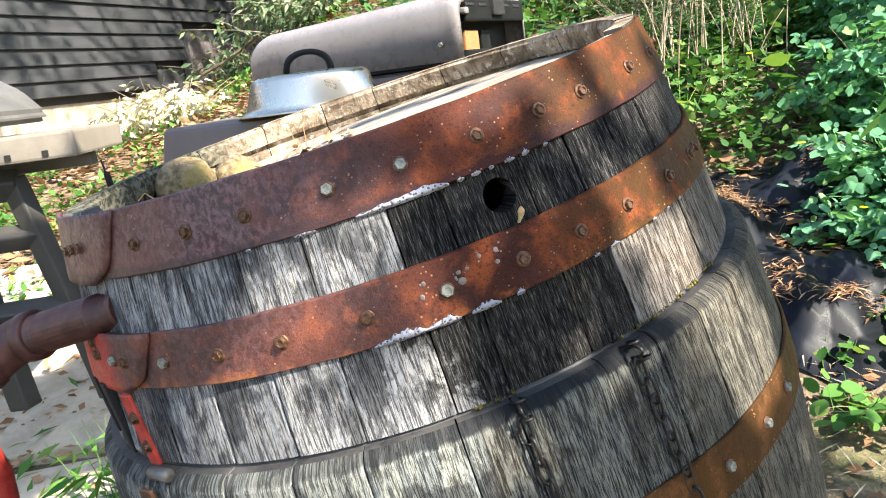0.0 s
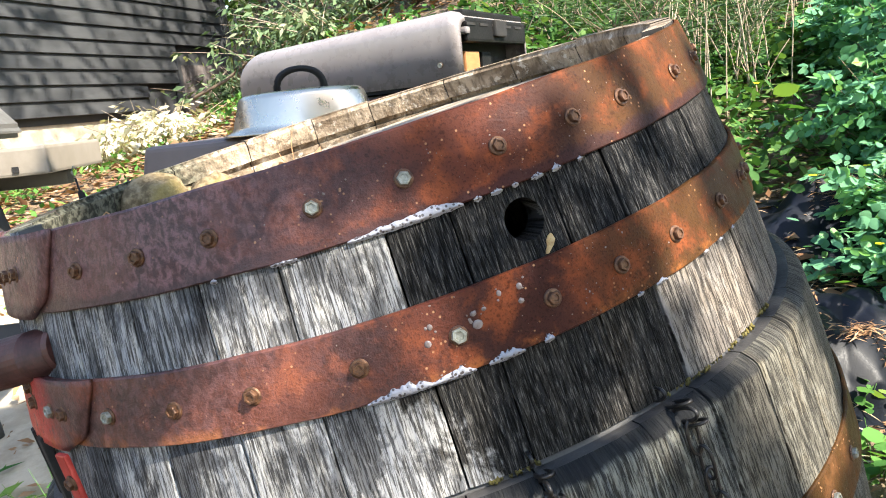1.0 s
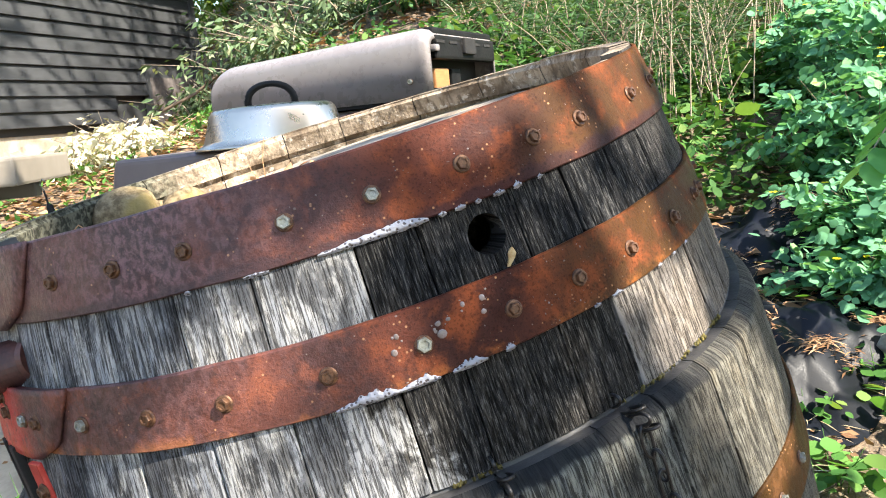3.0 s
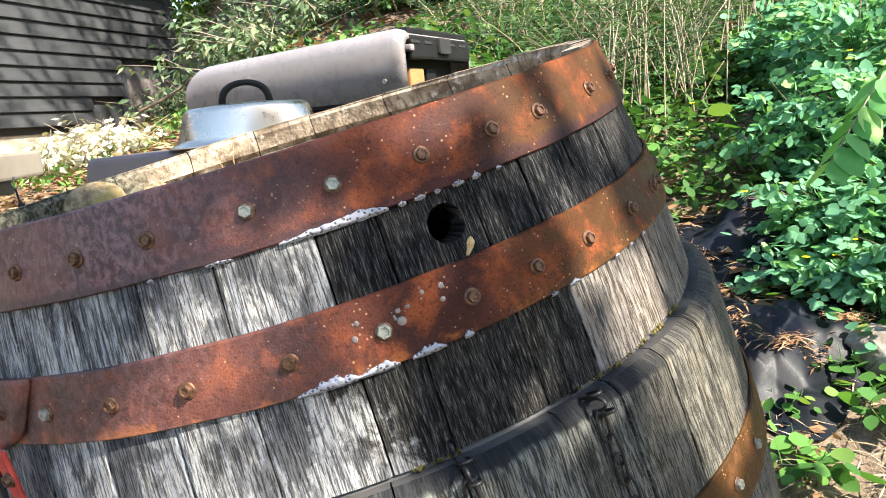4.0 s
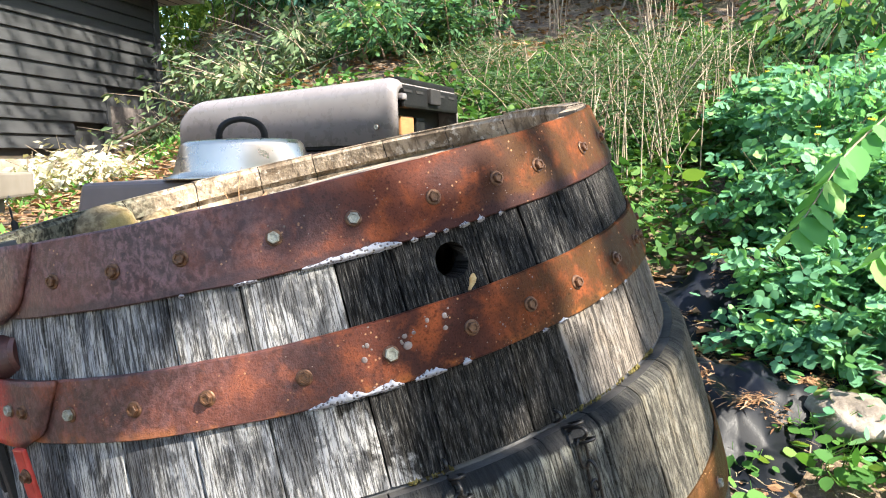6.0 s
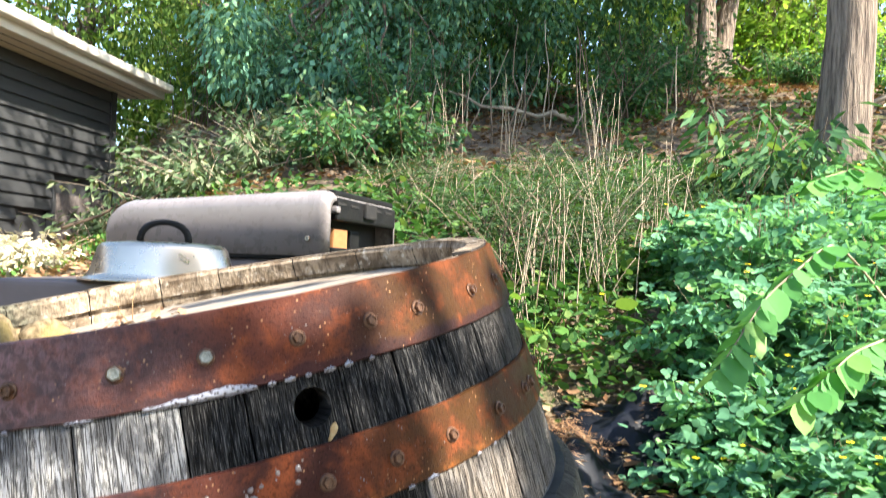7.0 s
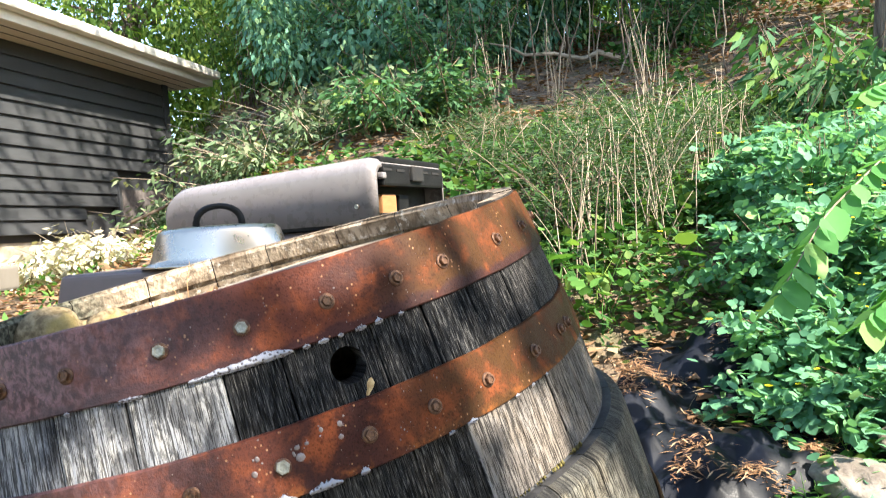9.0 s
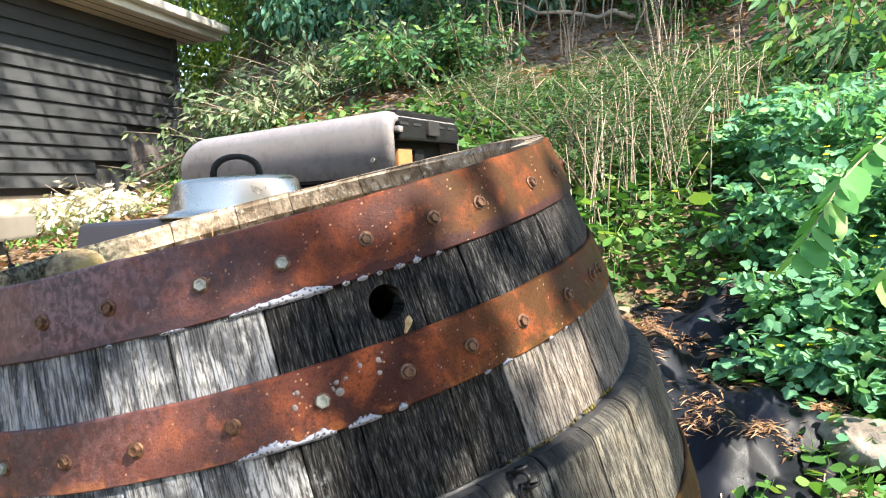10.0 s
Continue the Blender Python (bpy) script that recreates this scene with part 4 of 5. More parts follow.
# pan lid
PM = Matrix.Translation((-0.165, 0.93, 0.9065)) @ Matrix.Rotation(radians(8), 4, "Z")
lid = tagged(empty("pan_lid", PM), "polished steel roasting pan lid with black arched handle", "pan lid")
prof = [(0.0, 0.058), (0.05, 0.0575), (0.092, 0.055), (0.1, 0.0525), (0.105, 0.048), (0.118, 0.012), (0.121, 0.007), (0.128, 0.004), (0.135, 0.0025), (0.135, 0.0), (0.126, 0.0015), (0.117, 0.006), (0.102, 0.046), (0.0, 0.054)]
vs, fs = lathe(prof[1:], 72, cap=True)
bm = bmesh.new()
me_ = mesh_from("lid", [(x * 1.2, y * 0.82, z * 1.4) for x, y, z in vs], fs, STEEL, True)
obj("lid", me_, lid, "polished steel dome")
pts, rad = [], []
for k in range(19):
    w = math.pi * k / 18
    pts.append((-0.047 * math.cos(w), 0, 0.077 + 0.044 * math.sin(w) ** 0.7))
    rad.append(0.0062 + 0.0012 * abs(math.cos(w)))
vs, fs = tube(pts, rad, 12)
obj("handle", mesh_from("handle", [(x, y * 1.7, z) for x, y, z in vs], fs, BLACKP, True), lid, "black arched handle")

# ---- gas grill at the side ----
QM = Matrix.Translation((-0.69, 0.83, 0)) @ Matrix.Rotation(radians(4), 4, "Z")
gas = tagged(empty("gas_grill", QM), "grey gas grill with beige side shelf on dark resin legs", "grill")
zs = 0.905
bm = box_bm(-0.21, 0.18, zs, 0.50, 0.34, 0.055, 0.006)
part("side_shelf", bm, SHELFM, gas, "beige side shelf with square holes")
for k in range(4):
    part("hook_hole", box_bm(0.0 - 0.075 * k - 0.02, 0.0095, zs - 0.014, 0.012, 0.004, 0.012), DARK, gas)
part("shelf_rail", box_bm(-0.2, 0.21, zs - 0.045, 0.42, 0.04, 0.03, 0.004), GRILLG, gas)
bm = bmesh.new()
hv = [(-0.9, 0.02, zs + 0.05), (-0.13, 0.02, zs + 0.05), (-0.13, 0.02, zs + 0.075), (-0.19, 0.06, zs + 0.13), (-0.3, 0.12, zs + 0.19), (-0.9, 0.12, zs + 0.19)]
f0 = bm.faces.new([bm.verts.new(p) for p in hv])
r_ = bmesh.ops.extrude_face_region(bm, geom=[f0])
for v_ in [g for g in r_["geom"] if isinstance(g, bmesh.types.BMVert)]:
    v_.co.y += 0.35
bmesh.ops.bevel(bm, geom=bm.edges[:], offset=0.01, segments=2, affect="EDGES")
part("hood", bm, GRILLG, gas, "grey metal hood")
part("hood_screw", box_bm(-0.155, 0.015, zs + 0.075, 0.014, 0.012, 0.014, 0.003), BLACKP, gas)
part("bracket", box_bm(-0.26, 0.1, zs + 0.035, 0.06, 0.06, 0.03, 0.004), BLACKP, gas)

gb = gz(-0.6, 0.95)
for name, pts_, w_ in (("leg_post", [(-0.135, zs - 0.06), (-0.075, zs - 0.33), (-0.028, gb + 0.16)], 0.05),
                       ("leg_post", [(-0.27, zs - 0.06), (-0.25, zs - 0.33), (-0.22, gb + 0.16)], 0.06),
                       ("leg_rail", [(-0.25, zs - 0.075), (-0.12, zs - 0.075)], 0.06),
                       ("leg_rail", [(-0.25, zs - 0.19), (-0.1, zs - 0.19)], 0.05),
                       ("leg_rail", [(-0.25, zs - 0.36), (-0.075, zs - 0.36)], 0.055)):
    v, f = tube([(px, 0.1, pz) for px, pz in pts_], w_ / 2 * 1.25, 4)
    o = obj(name, mesh_from(name, [(x, 0.1 + (y - 0.1) * 0.8, z) for x, y, z in v], f, LEGM), gas)
    bv = o.modifiers.new("b", "BEVEL")
    bv.width, bv.segments = 0.005, 2
v, f = tube([(-0.03, 0.1, gb + 0.18), (0.005, 0.1, gb - 0.01)], [0.022, 0.02], 4)
obj("foot", mesh_from("foot", v, f, SHELFM), gas, "tan foot")
# spatula handle hanging from the shelf
SP = tagged(empty("utensil", Matrix.Translation((-0.60, 0.832, zs - 0.04))), "dark handled utensil hanging from the shelf edge", "utensil")
v, f = tube([(0, 0, 0), (0.004, 0, -0.025), (0.006, 0, -0.03), (0.016, 0, -0.11)], [0.002, 0.002, 0.0065, 0.0085], 10)
obj("handle", mesh_from("handle", v, f, BLACKP, True), SP)
v, f = tube([(0.0, 0, 0), (-0.005, 0, 0.01), (0.0, 0, 0.022), (0.006, 0, 0.015)], 0.0016, 6)
obj("hook", mesh_from("hook", v, f, ZINC, True), SP, "steel wire hook")

# red curved metal thing low beside the barrel
v, f = tube([(-0.50, 0.05, 0.1), (-0.495, 0.045, 0.4), (-0.485, 0.035, 0.56), (-0.51, 0.03, 0.655), (-0.58, 0.03, 0.69)], 0.022, 14)
o = tagged(obj("hand_truck", mesh_from("hand_truck", v, f, REDPAINT, True)), "worn red painted steel tube standing beside the barrel", "frame")

# ---- black ground cloth ----
n = 210
U, V = np.meshgrid(np.linspace(0, 1, n), np.linspace(0, 1, n), indexing="ij")
TX = 0.62 + 0.75 * U + 0.30 * V + 0.05 * np.sin(V * 9)
TY = 0.9 + 0.86 * V - 0.1 * U + 0.07 * np.sin(U * 11) * (1 - 0.6 * V)
rs = np.random.RandomState(8)
WAVES = [(rs.uniform(3.5, 9.5), rs.uniform(0, math.pi), rs.uniform(0, 6.28), k) for k in range(9)]


def cloth_h(x, y):
    """Height of the crumpled cloth: plane faces that meet in sharp folds."""
    f = np.zeros_like(np.asarray(x, float))
    for w, a, p0, k in WAVES:
        px = np.cos(a) * x + np.sin(a) * y
        ph = p0 + 0.9 * np.sin(2.3 * y * np.cos(a) + 1.9 * x + k)
        f = f + (0.24 / w) * np.abs(np.arcsin(0.995 * np.sin(w * px + ph)))
    for w, a, p0, k in ((17.0, 0.5, 0.3, 1.1), (21.0, 1.9, 1.7, 2.3), (26.0, 2.7, 0.9, 0.4)):
        px = np.cos(a) * x + np.sin(a) * y
        f = f + (0.32 / w) * np.abs(np.arcsin(0.99 * np.sin(w * px + p0 + 1.3 * np.sin(3 * x - 2 * y + k))))
    return ground_z(x, y) + 0.012 + np.logaddexp(0, 60 * (f - 0.27 + 0.03 * np.sin(x * 5 + 1) * np.sin(y * 4))) / 60


TZ = cloth_h(TX, TY)
EDGE = np.clip(np.minimum(np.minimum(U, 1 - U), np.minimum(V, 1 - V)) / 0.1, 0, 1)
TZ = ground_z(TX, TY) + 0.008 + (TZ - ground_z(TX, TY) - 0.008) * (0.15 + 0.85 * EDGE)
vs = np.stack([TX, TY, TZ], -1).reshape(-1, 3)
idx = np.arange(n * n).reshape(n, n)
fs = np.stack([idx[:-1, :-1], idx[1:, :-1], idx[1:, 1:], idx[:-1, 1:]], -1).reshape(-1, 4)
tagged(obj("ground_cloth", mesh_from("ground_cloth", vs.tolist(), fs.tolist(), TARP, True)), "crumpled black weed-barrier cloth on the slope", "cloth")

# stones by the cloth
for (x, y, z), size, sd, lab in (((1.24, 1.02, 0.275), (0.16, 0.1, 0.06), 4, "flat lichen-spotted pale stone"), ((0.94, 1.2, 0.19), (0.07, 0.05, 0.035), 12, "small tan stone"), ((1.58, 1.12, 0.37), (0.24, 0.09, 0.07), 17, "weathered grey log end")):
    o = tagged(obj("stone", blob("stone", size, sd, STONE, 0.3, 4)), lab + " on the soil", "stone")
    o.matrix_basis = Matrix.Translation((x, y, z)) @ Matrix.Rotation(0.4 * sd, 4, "Z")
# ---- plants ----
BARK = plain_mat("grey_bark", (0.07, 0.05, 0.037), (0.31, 0.24, 0.18), 5, 0.95, bump=1.0, dist=0.05, stretch=(6, 6, 0.6), fine=14)
TWIG = plain_mat("pale_dry_stem", (0.22, 0.17, 0.115), (0.38, 0.31, 0.22), 8, 0.85)
TWIG_D = plain_mat("brown_twig", (0.09, 0.06, 0.04), (0.2, 0.145, 0.095), 8, 0.9)
L_CANOPY = leaf_mat("canopy_leaf", (0.035, 0.09, 0.04), (0.07, 0.17, 0.065), (0.17, 0.26, 0.06), 0.42, share=0.24)
L_VINE = leaf_mat("vine_leaf", (0.07, 0.17, 0.115), (0.15, 0.31, 0.2), (0.29, 0.43, 0.2), 0.38, share=0.26)
L_FAR = leaf_mat("far_leaf", (0.062, 0.12, 0.027), (0.125, 0.205, 0.045), (0.28, 0.34, 0.08), 0.5, share=0.4)
L_GLADE_LIT = leaf_mat("sunlit_glade_leaf", (0.16, 0.3, 0.05), (0.28, 0.42, 0.08), (0.42, 0.52, 0.13), 0.5, share=0.45)
L_BUSH = leaf_mat("bush_leaf", (0.085, 0.22, 0.12), (0.14, 0.32, 0.175), (0.23, 0.42, 0.16), 0.5, share=0.3)
L_SPRIG = leaf_mat("sprig_leaf", (0.085, 0.25, 0.07), (0.13, 0.33, 0.1), (0.23, 0.42, 0.12), 0.4, share=0.38)
L_GRASS = leaf_mat("weed_leaf", (0.05, 0.14, 0.03), (0.1, 0.22, 0.045), (0.22, 0.29, 0.07), 0.5, share=0.3)
L_FINE = leaf_mat("feathery_leaf", (0.036, 0.072, 0.03), (0.064, 0.112, 0.05), (0.12, 0.155, 0.078), 0.6, share=0.28)
L_WILT = leaf_mat("wilted_leaf", (0.08, 0.13, 0.06), (0.14, 0.2, 0.1), (0.3, 0.31, 0.19), 0.7, share=0.2)
L_PALE = leaf_mat("dry_pale_leaf", (0.45, 0.4, 0.28), (0.62, 0.57, 0.42), (0.7, 0.68, 0.56), 0.8, share=0.2)
L_LITTER = leaf_mat("fallen_leaf", (0.16, 0.08, 0.04), (0.34, 0.19, 0.1), (0.5, 0.34, 0.2), 0.85, share=0.08)
L_LOW = leaf_mat("low_leaf", (0.035, 0.1, 0.028), (0.075, 0.165, 0.042), (0.17, 0.25, 0.07), 0.6, share=0.25)
STRAW = leaf_mat("straw", (0.3, 0.22, 0.13), (0.45, 0.35, 0.22), (0.55, 0.46, 0.33), 0.85, share=0.05)
PETAL = leaf_mat("yellow_petal", (0.75, 0.55, 0.02), (0.85, 0.68, 0.03), (0.9, 0.78, 0.08), 0.5, share=0.25)


def unit(v):
    return v / np.maximum(np.linalg.norm(v, axis=-1, keepdims=True), 1e-9)


def leaf_arrays(pos, way, up, length, ratio, fold=0.18, droop=0.12, round_=False):
    """Vertices and faces of many folded leaves: base, two shoulders a side, tip and midrib."""
    pos, way, up = np.asarray(pos, float), unit(np.asarray(way, float)), np.asarray(up, float)
    side = unit(np.cross(way, up))
    nrm = np.cross(side, way)
    L = np.asarray(length, float).reshape(-1, 1)
    w = L * ratio / 2
    at = 0.42
    b = pos
    mid = pos + way * L * at + nrm * (-fold * w)
    if round_:
        # eight points round the blade, narrowing to a short tip
        ring = [b]
        for sg in (-1, 1):
            half = [pos + way * L * u + side * (sg * w * k) - nrm * (droop * L * u * u) for u, k in ((0.16, 0.68), (0.42, 1.0), (0.76, 0.66))]
            ring += half + [pos + way * L - nrm * droop * L] if sg < 0 else half[::-1]
        V = np.stack(ring + [mid], 1)
        F = np.array([[k, 8, (k + 1) % 8] for k in range(8)])
    else:
        l1 = pos + way * L * at - side * w
        r1 = pos + way * L * at + side * w
        t = pos + way * L - nrm * droop * L
        V = np.stack([b, l1, t, r1, mid], 1)
        F = np.array([[0, 4, 1], [1, 4, 2], [2, 4, 3], [3, 4, 0]])
    n, k = V.shape[:2]
    faces = (F[None] + (np.arange(n) * k)[:, None, None]).reshape(-1, 3)
    return V.reshape(-1, 3), faces


def quick_mesh(name, V, F, mat):
    me = bpy.data.meshes.new(name)
    me.vertices.add(len(V))
    me.vertices.foreach_set("co", np.ascontiguousarray(V, dtype=np.float32).ravel())
    F = np.asarray(F)
    k = F.shape[1]
    me.loops.add(F.size)
    me.loops.foreach_set("vertex_index", F.astype(np.int32).ravel())
    me.polygons.add(len(F))
    me.polygons.foreach_set("loop_start", np.arange(0, F.size, k, dtype=np.int32))
    me.materials.append(mat)
    me.update(calc_edges=True)
    return me


def sphere_dirs(rs, n):
    return unit(rs.normal(size=(n, 3)))


def clump_leaves(rs, centres, per, spread, size, ratio=0.5, hang=0.5, round_=False, flat=1.0):
    """Leaves scattered in clumps, outward and drooping."""
    c = np.repeat(centres, per, 0)
    off = rs.normal(size=c.shape) * spread * np.array([1, 1, flat])
    pos = c + off
    way = unit(off) * 0.7 + sphere_dirs(rs, len(c)) * 0.7 + np.array([0, 0, -hang])
    up = np.array([0, 0, 1.0]) + 0.65 * rs.normal(size=c.shape)
    return leaf_arrays(pos, way, up, size * rs.uniform(0.6, 1.3, len(c)), ratio, round_=round_)


def limb(rs, a, b, r0, r1, wob=0.1, n=6, sides=6):
    a, b = np.array(a, float), np.array(b, float)
    L = np.linalg.norm(b - a)
    pts = [a + (b - a) * k / (n - 1) + rs.normal(size=3) * wob * L * math.sin(math.pi * k / (n - 1)) * 0.5 for k in range(n)]
    return tube([tuple(p) for p in pts], [r0 + (r1 - r0) * k / (n - 1) for k in range(n)], sides)


def tree(seed, x, y, trunk_r, fork, crown, radii, clumps, per, leaf, mat, label, spread=0.35, ratio=0.5, lean=(0, 0), hang=0.5, low=None, group="trees on the slope"):
    """A tree: tapered trunk with limbs, and a crown of leaf clumps."""
    rs = np.random.RandomState(seed)
    z0 = gz(x, y) - 0.1
    e = tagged(empty("tree", Matrix.Translation((x, y, z0))), label, "tree", group)
    crown = np.array(crown, float) - [x, y, z0]
    top = np.array([lean[0], lean[1], fork])
    flare = [(0, trunk_r * 1.7), (0.06, trunk_r * 1.25), (0.2, trunk_r * 1.05), (0.6, trunk_r * 0.9), (1, trunk_r * 0.75)]
    pts = [tuple(top * u + rs.normal(size=3) * trunk_r * 0.25 * (u > 0.05)) for u, _ in flare]
    pieces = [tube(pts, [r for _, r in flare], 14)]
    d = sphere_dirs(rs, clumps) * (rs.uniform(0.35, 1.0, (clumps, 1)) ** 0.5)
    cen = crown + d * np.array(radii)
    if low is not None:
        cen[:, 2] = np.maximum(cen[:, 2], low - z0)
    for k in range(min(22, clumps)):
        b = cen[rs.randint(clumps)]
        s = top * rs.uniform(0.72, 1.0)
        pieces.append(limb(rs, s, b, trunk_r * rs.uniform(0.2, 0.4), 0.008, 0.12))
    V, F = joined(pieces)
    obj("trunk", mesh_from("trunk", V, F, BARK, True), e, "grey-brown trunk and limbs")
    V, F = clump_leaves(rs, cen, per, spread, leaf, ratio, hang)
    obj("crown", quick_mesh("crown", V, F, mat), e, "green leafy crown")
    return e


# big trees on the right, whose limbs overhang the yard
# this trunk's crown is out of view, placed to throw shade on the house
tree(21, 3.66, 4.0, 0.145, 5.2, (2.5, 2.2, 8.7), (2.9, 2.8, 1.6), 28, 90, 0.16, L_CANOPY, "tall tree with furrowed grey trunk on the slope", 0.42, group="")
tree(22, 5.3, 9.4, 0.2, 4.0, (5.2, 9.6, 8.2), (3.4, 2.6, 2.6), 130, 90, 0.14, L_FAR, "twin-stemmed tree at the top of the bank", 0.5, lean=(0.2, 0.3))
tree(23, 5.65, 9.5, 0.15, 3.6, (6.4, 10.2, 7.6), (2.6, 2.2, 2.3), 90, 90, 0.14, L_FAR, "slender tree at the top of the bank", 0.5, lean=(0.5, 0.2))
# two unseen trees, added so that their crowns shade the hollow
tree(26, 6.9, 4.4, 0.16, 6.0, (5.9, 3.2, 7.2), (1.9, 1.4, 0.9), 70, 90, 0.16, L_CANOPY, "unseen tall tree added to shade the hollow", 0.4)
tree(27, 6.3, 5.5, 0.12, 3.0, (4.3, 6.0, 6.4), (2.3, 1.7, 0.8), 110, 90, 0.14, L_CANOPY, "unseen leaning tree added to shade the vines below the bank", 0.4)
# unseen shade tree, added sunward of the barrel to dapple it
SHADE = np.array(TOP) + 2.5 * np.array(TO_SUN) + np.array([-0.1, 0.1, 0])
shade_tree = tree(24, 4.4, -4.6, 0.14, 3.6, tuple(SHADE + [0.2, -2.3, 2.0]), (1.5, 1.3, 0.6), 16, 60, 0.11, L_CANOPY, "unseen broad shade tree added sunward of the barrel", 0.3, group="")
# its lowest bough: an added leaf layer, gaps cut where sun patches should fall
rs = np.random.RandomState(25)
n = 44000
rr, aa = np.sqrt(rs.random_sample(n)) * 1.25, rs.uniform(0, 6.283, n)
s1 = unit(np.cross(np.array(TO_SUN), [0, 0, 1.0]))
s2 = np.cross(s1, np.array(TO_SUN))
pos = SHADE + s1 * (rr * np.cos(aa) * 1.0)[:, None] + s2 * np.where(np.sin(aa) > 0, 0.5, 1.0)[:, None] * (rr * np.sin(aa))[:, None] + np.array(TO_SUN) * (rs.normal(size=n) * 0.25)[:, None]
SUN_GAPS = [(-64, -0.012, 0.305, 0.01), (-44.5, 0.0, 0.3, 0.026), (-98, -0.088, 0.318, 0.018), (-59, -0.085, 0.317, 0.016), (-55, -0.148, 0.328, 0.022), (-50, -0.25, 0.35, 0.036),
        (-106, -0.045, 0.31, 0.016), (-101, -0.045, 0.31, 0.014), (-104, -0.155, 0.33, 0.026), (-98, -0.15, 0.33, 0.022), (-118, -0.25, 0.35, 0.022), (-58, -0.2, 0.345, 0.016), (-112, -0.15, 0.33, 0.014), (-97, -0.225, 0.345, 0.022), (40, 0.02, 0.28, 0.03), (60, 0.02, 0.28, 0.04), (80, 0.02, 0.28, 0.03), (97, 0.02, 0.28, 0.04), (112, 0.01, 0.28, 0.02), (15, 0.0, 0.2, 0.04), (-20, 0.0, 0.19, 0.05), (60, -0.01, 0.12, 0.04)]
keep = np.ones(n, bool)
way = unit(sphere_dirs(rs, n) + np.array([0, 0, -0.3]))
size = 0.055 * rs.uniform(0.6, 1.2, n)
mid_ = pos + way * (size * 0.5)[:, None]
for az, z, r, w in SUN_GAPS:
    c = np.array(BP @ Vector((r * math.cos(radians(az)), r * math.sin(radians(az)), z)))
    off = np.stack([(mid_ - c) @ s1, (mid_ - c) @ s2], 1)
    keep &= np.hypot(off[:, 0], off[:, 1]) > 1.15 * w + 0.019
# further gaps cut to let sun onto the paving
for x, y, w in ((-0.62, 0.42, 0.1), (-0.5, 0.62, 0.08), (-0.75, 0.75, 0.12), (-0.58, 0.2, 0.07), (-0.42, 0.42, 0.05), (-0.9, 0.5, 0.1)):
    c = np.array([x, y, gz(x, y)])
    keep &= np.hypot((mid_ - c) @ s1, (mid_ - c) @ s2) > w
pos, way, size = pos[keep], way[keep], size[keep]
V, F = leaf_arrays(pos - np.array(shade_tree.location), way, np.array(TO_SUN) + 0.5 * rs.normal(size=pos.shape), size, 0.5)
obj("bough", quick_mesh("bough", V, F, L_CANOPY), shade_tree, "added leaf layer with gaps that let sun patches onto the barrel")
# vine-hung trees that close the view behind the grill
for sd, x, y, c, r, n in ((31, -1.2, 10.1, (-0.95, 9.9, 4.7), (1.5, 1.2, 2.4), 110), (32, 0.55, 7.9, (0.45, 7.5, 3.7), (1.25, 0.9, 2.3), 130), (33, 1.6, 8.3, (1.5, 8.0, 4.4), (1.5, 1.1, 2.3), 120),
                          (34, 3.0, 10.4, (2.9, 10.2, 6.3), (1.6, 1.2, 1.6), 100)):
    tree(sd, x, y, 0.07, 2.2, c, r, int(n * 0.62), 190, 0.09, L_FAR if sd == 31 else L_VINE, "vine-covered tree with hanging leaves", 0.15, 0.46, hang=0.9, low=gz(x, y) + 0.25)
for sd, x, y, c, r, n in ((41, -3.2, 12.5, (-2.7, 12.2, 5.0), (1.9, 1.5, 2.6), 100), (42, -0.6, 13, (-0.6, 12.8, 6.0), (2.4, 1.5, 3.0), 120), (43, 2.2, 13.2, (2.2, 13, 7.0), (2.5, 1.5, 2.6), 120),
                          (44, 8.6, 13.0, (8.4, 12.8, 8.0), (2.6, 1.6, 3.0), 110), (46, -6.0, 15.0, (-6, 15, 6.5), (2.8, 1.6, 3.2), 26)):
    tree(sd, x, y, 0.12, 3.0, c, r, n, 130, 0.125, L_FAR, "tall leafy tree in the wood", 0.42, 0.5, hang=0.4, low=gz(x, y) + 0.8)
tree(48, 4.9, 8.4, 0.05, 2.6, (4.5, 7.8, 5.2), (1.3, 0.9, 0.7), 55, 120, 0.085, L_CANOPY, "leafy understorey tree with low boughs", 0.24, 0.5, hang=0.7)
tree(47, 2.4, 8.6, 0.06, 2.2, (2.5, 7.9, 4.5), (2.0, 1.0, 1.1), 100, 120, 0.085, L_CANOPY, "leafy understorey tree with low boughs", 0.3, 0.5, hang=0.7)
# far woods as one mass
rs = np.random.RandomState(50)
cen = np.stack([rs.uniform(-16, 22, 1100), rs.uniform(17, 23, 1100), rs.uniform(3, 15, 1100)], 1)
cen = cen[~((cen[:, 0] < -4.0) & (cen[:, 2] > 4.5 + rs.uniform(-2, 2, 1100)))]
V, F = clump_leaves(rs, cen, 45, 0.75, 0.36, 0.55, 0.4)
tagged(obj("far_woods", quick_mesh("far_woods", V, F, L_FAR)), "distant green woods beyond the bank", "woods", kind="stuff")

# unseen woods added behind the camera to close the yard for reflections and bounced light
rs = np.random.RandomState(51)
ang, dist = rs.uniform(math.pi * 1.02, math.pi * 1.98, 420), rs.uniform(18, 24, 420)
cen = np.stack([dist * np.cos(ang), dist * np.sin(ang), rs.uniform(0.5, 5.5, 420)], 1)
V, F = clump_leaves(rs, cen, 40, 0.8, 0.4, 0.55, 0.4)
tagged(obj("far_woods", quick_mesh("far_woods", V, F, L_FAR)), "unseen green woods added behind the camera for reflections", "woods", kind="stuff")


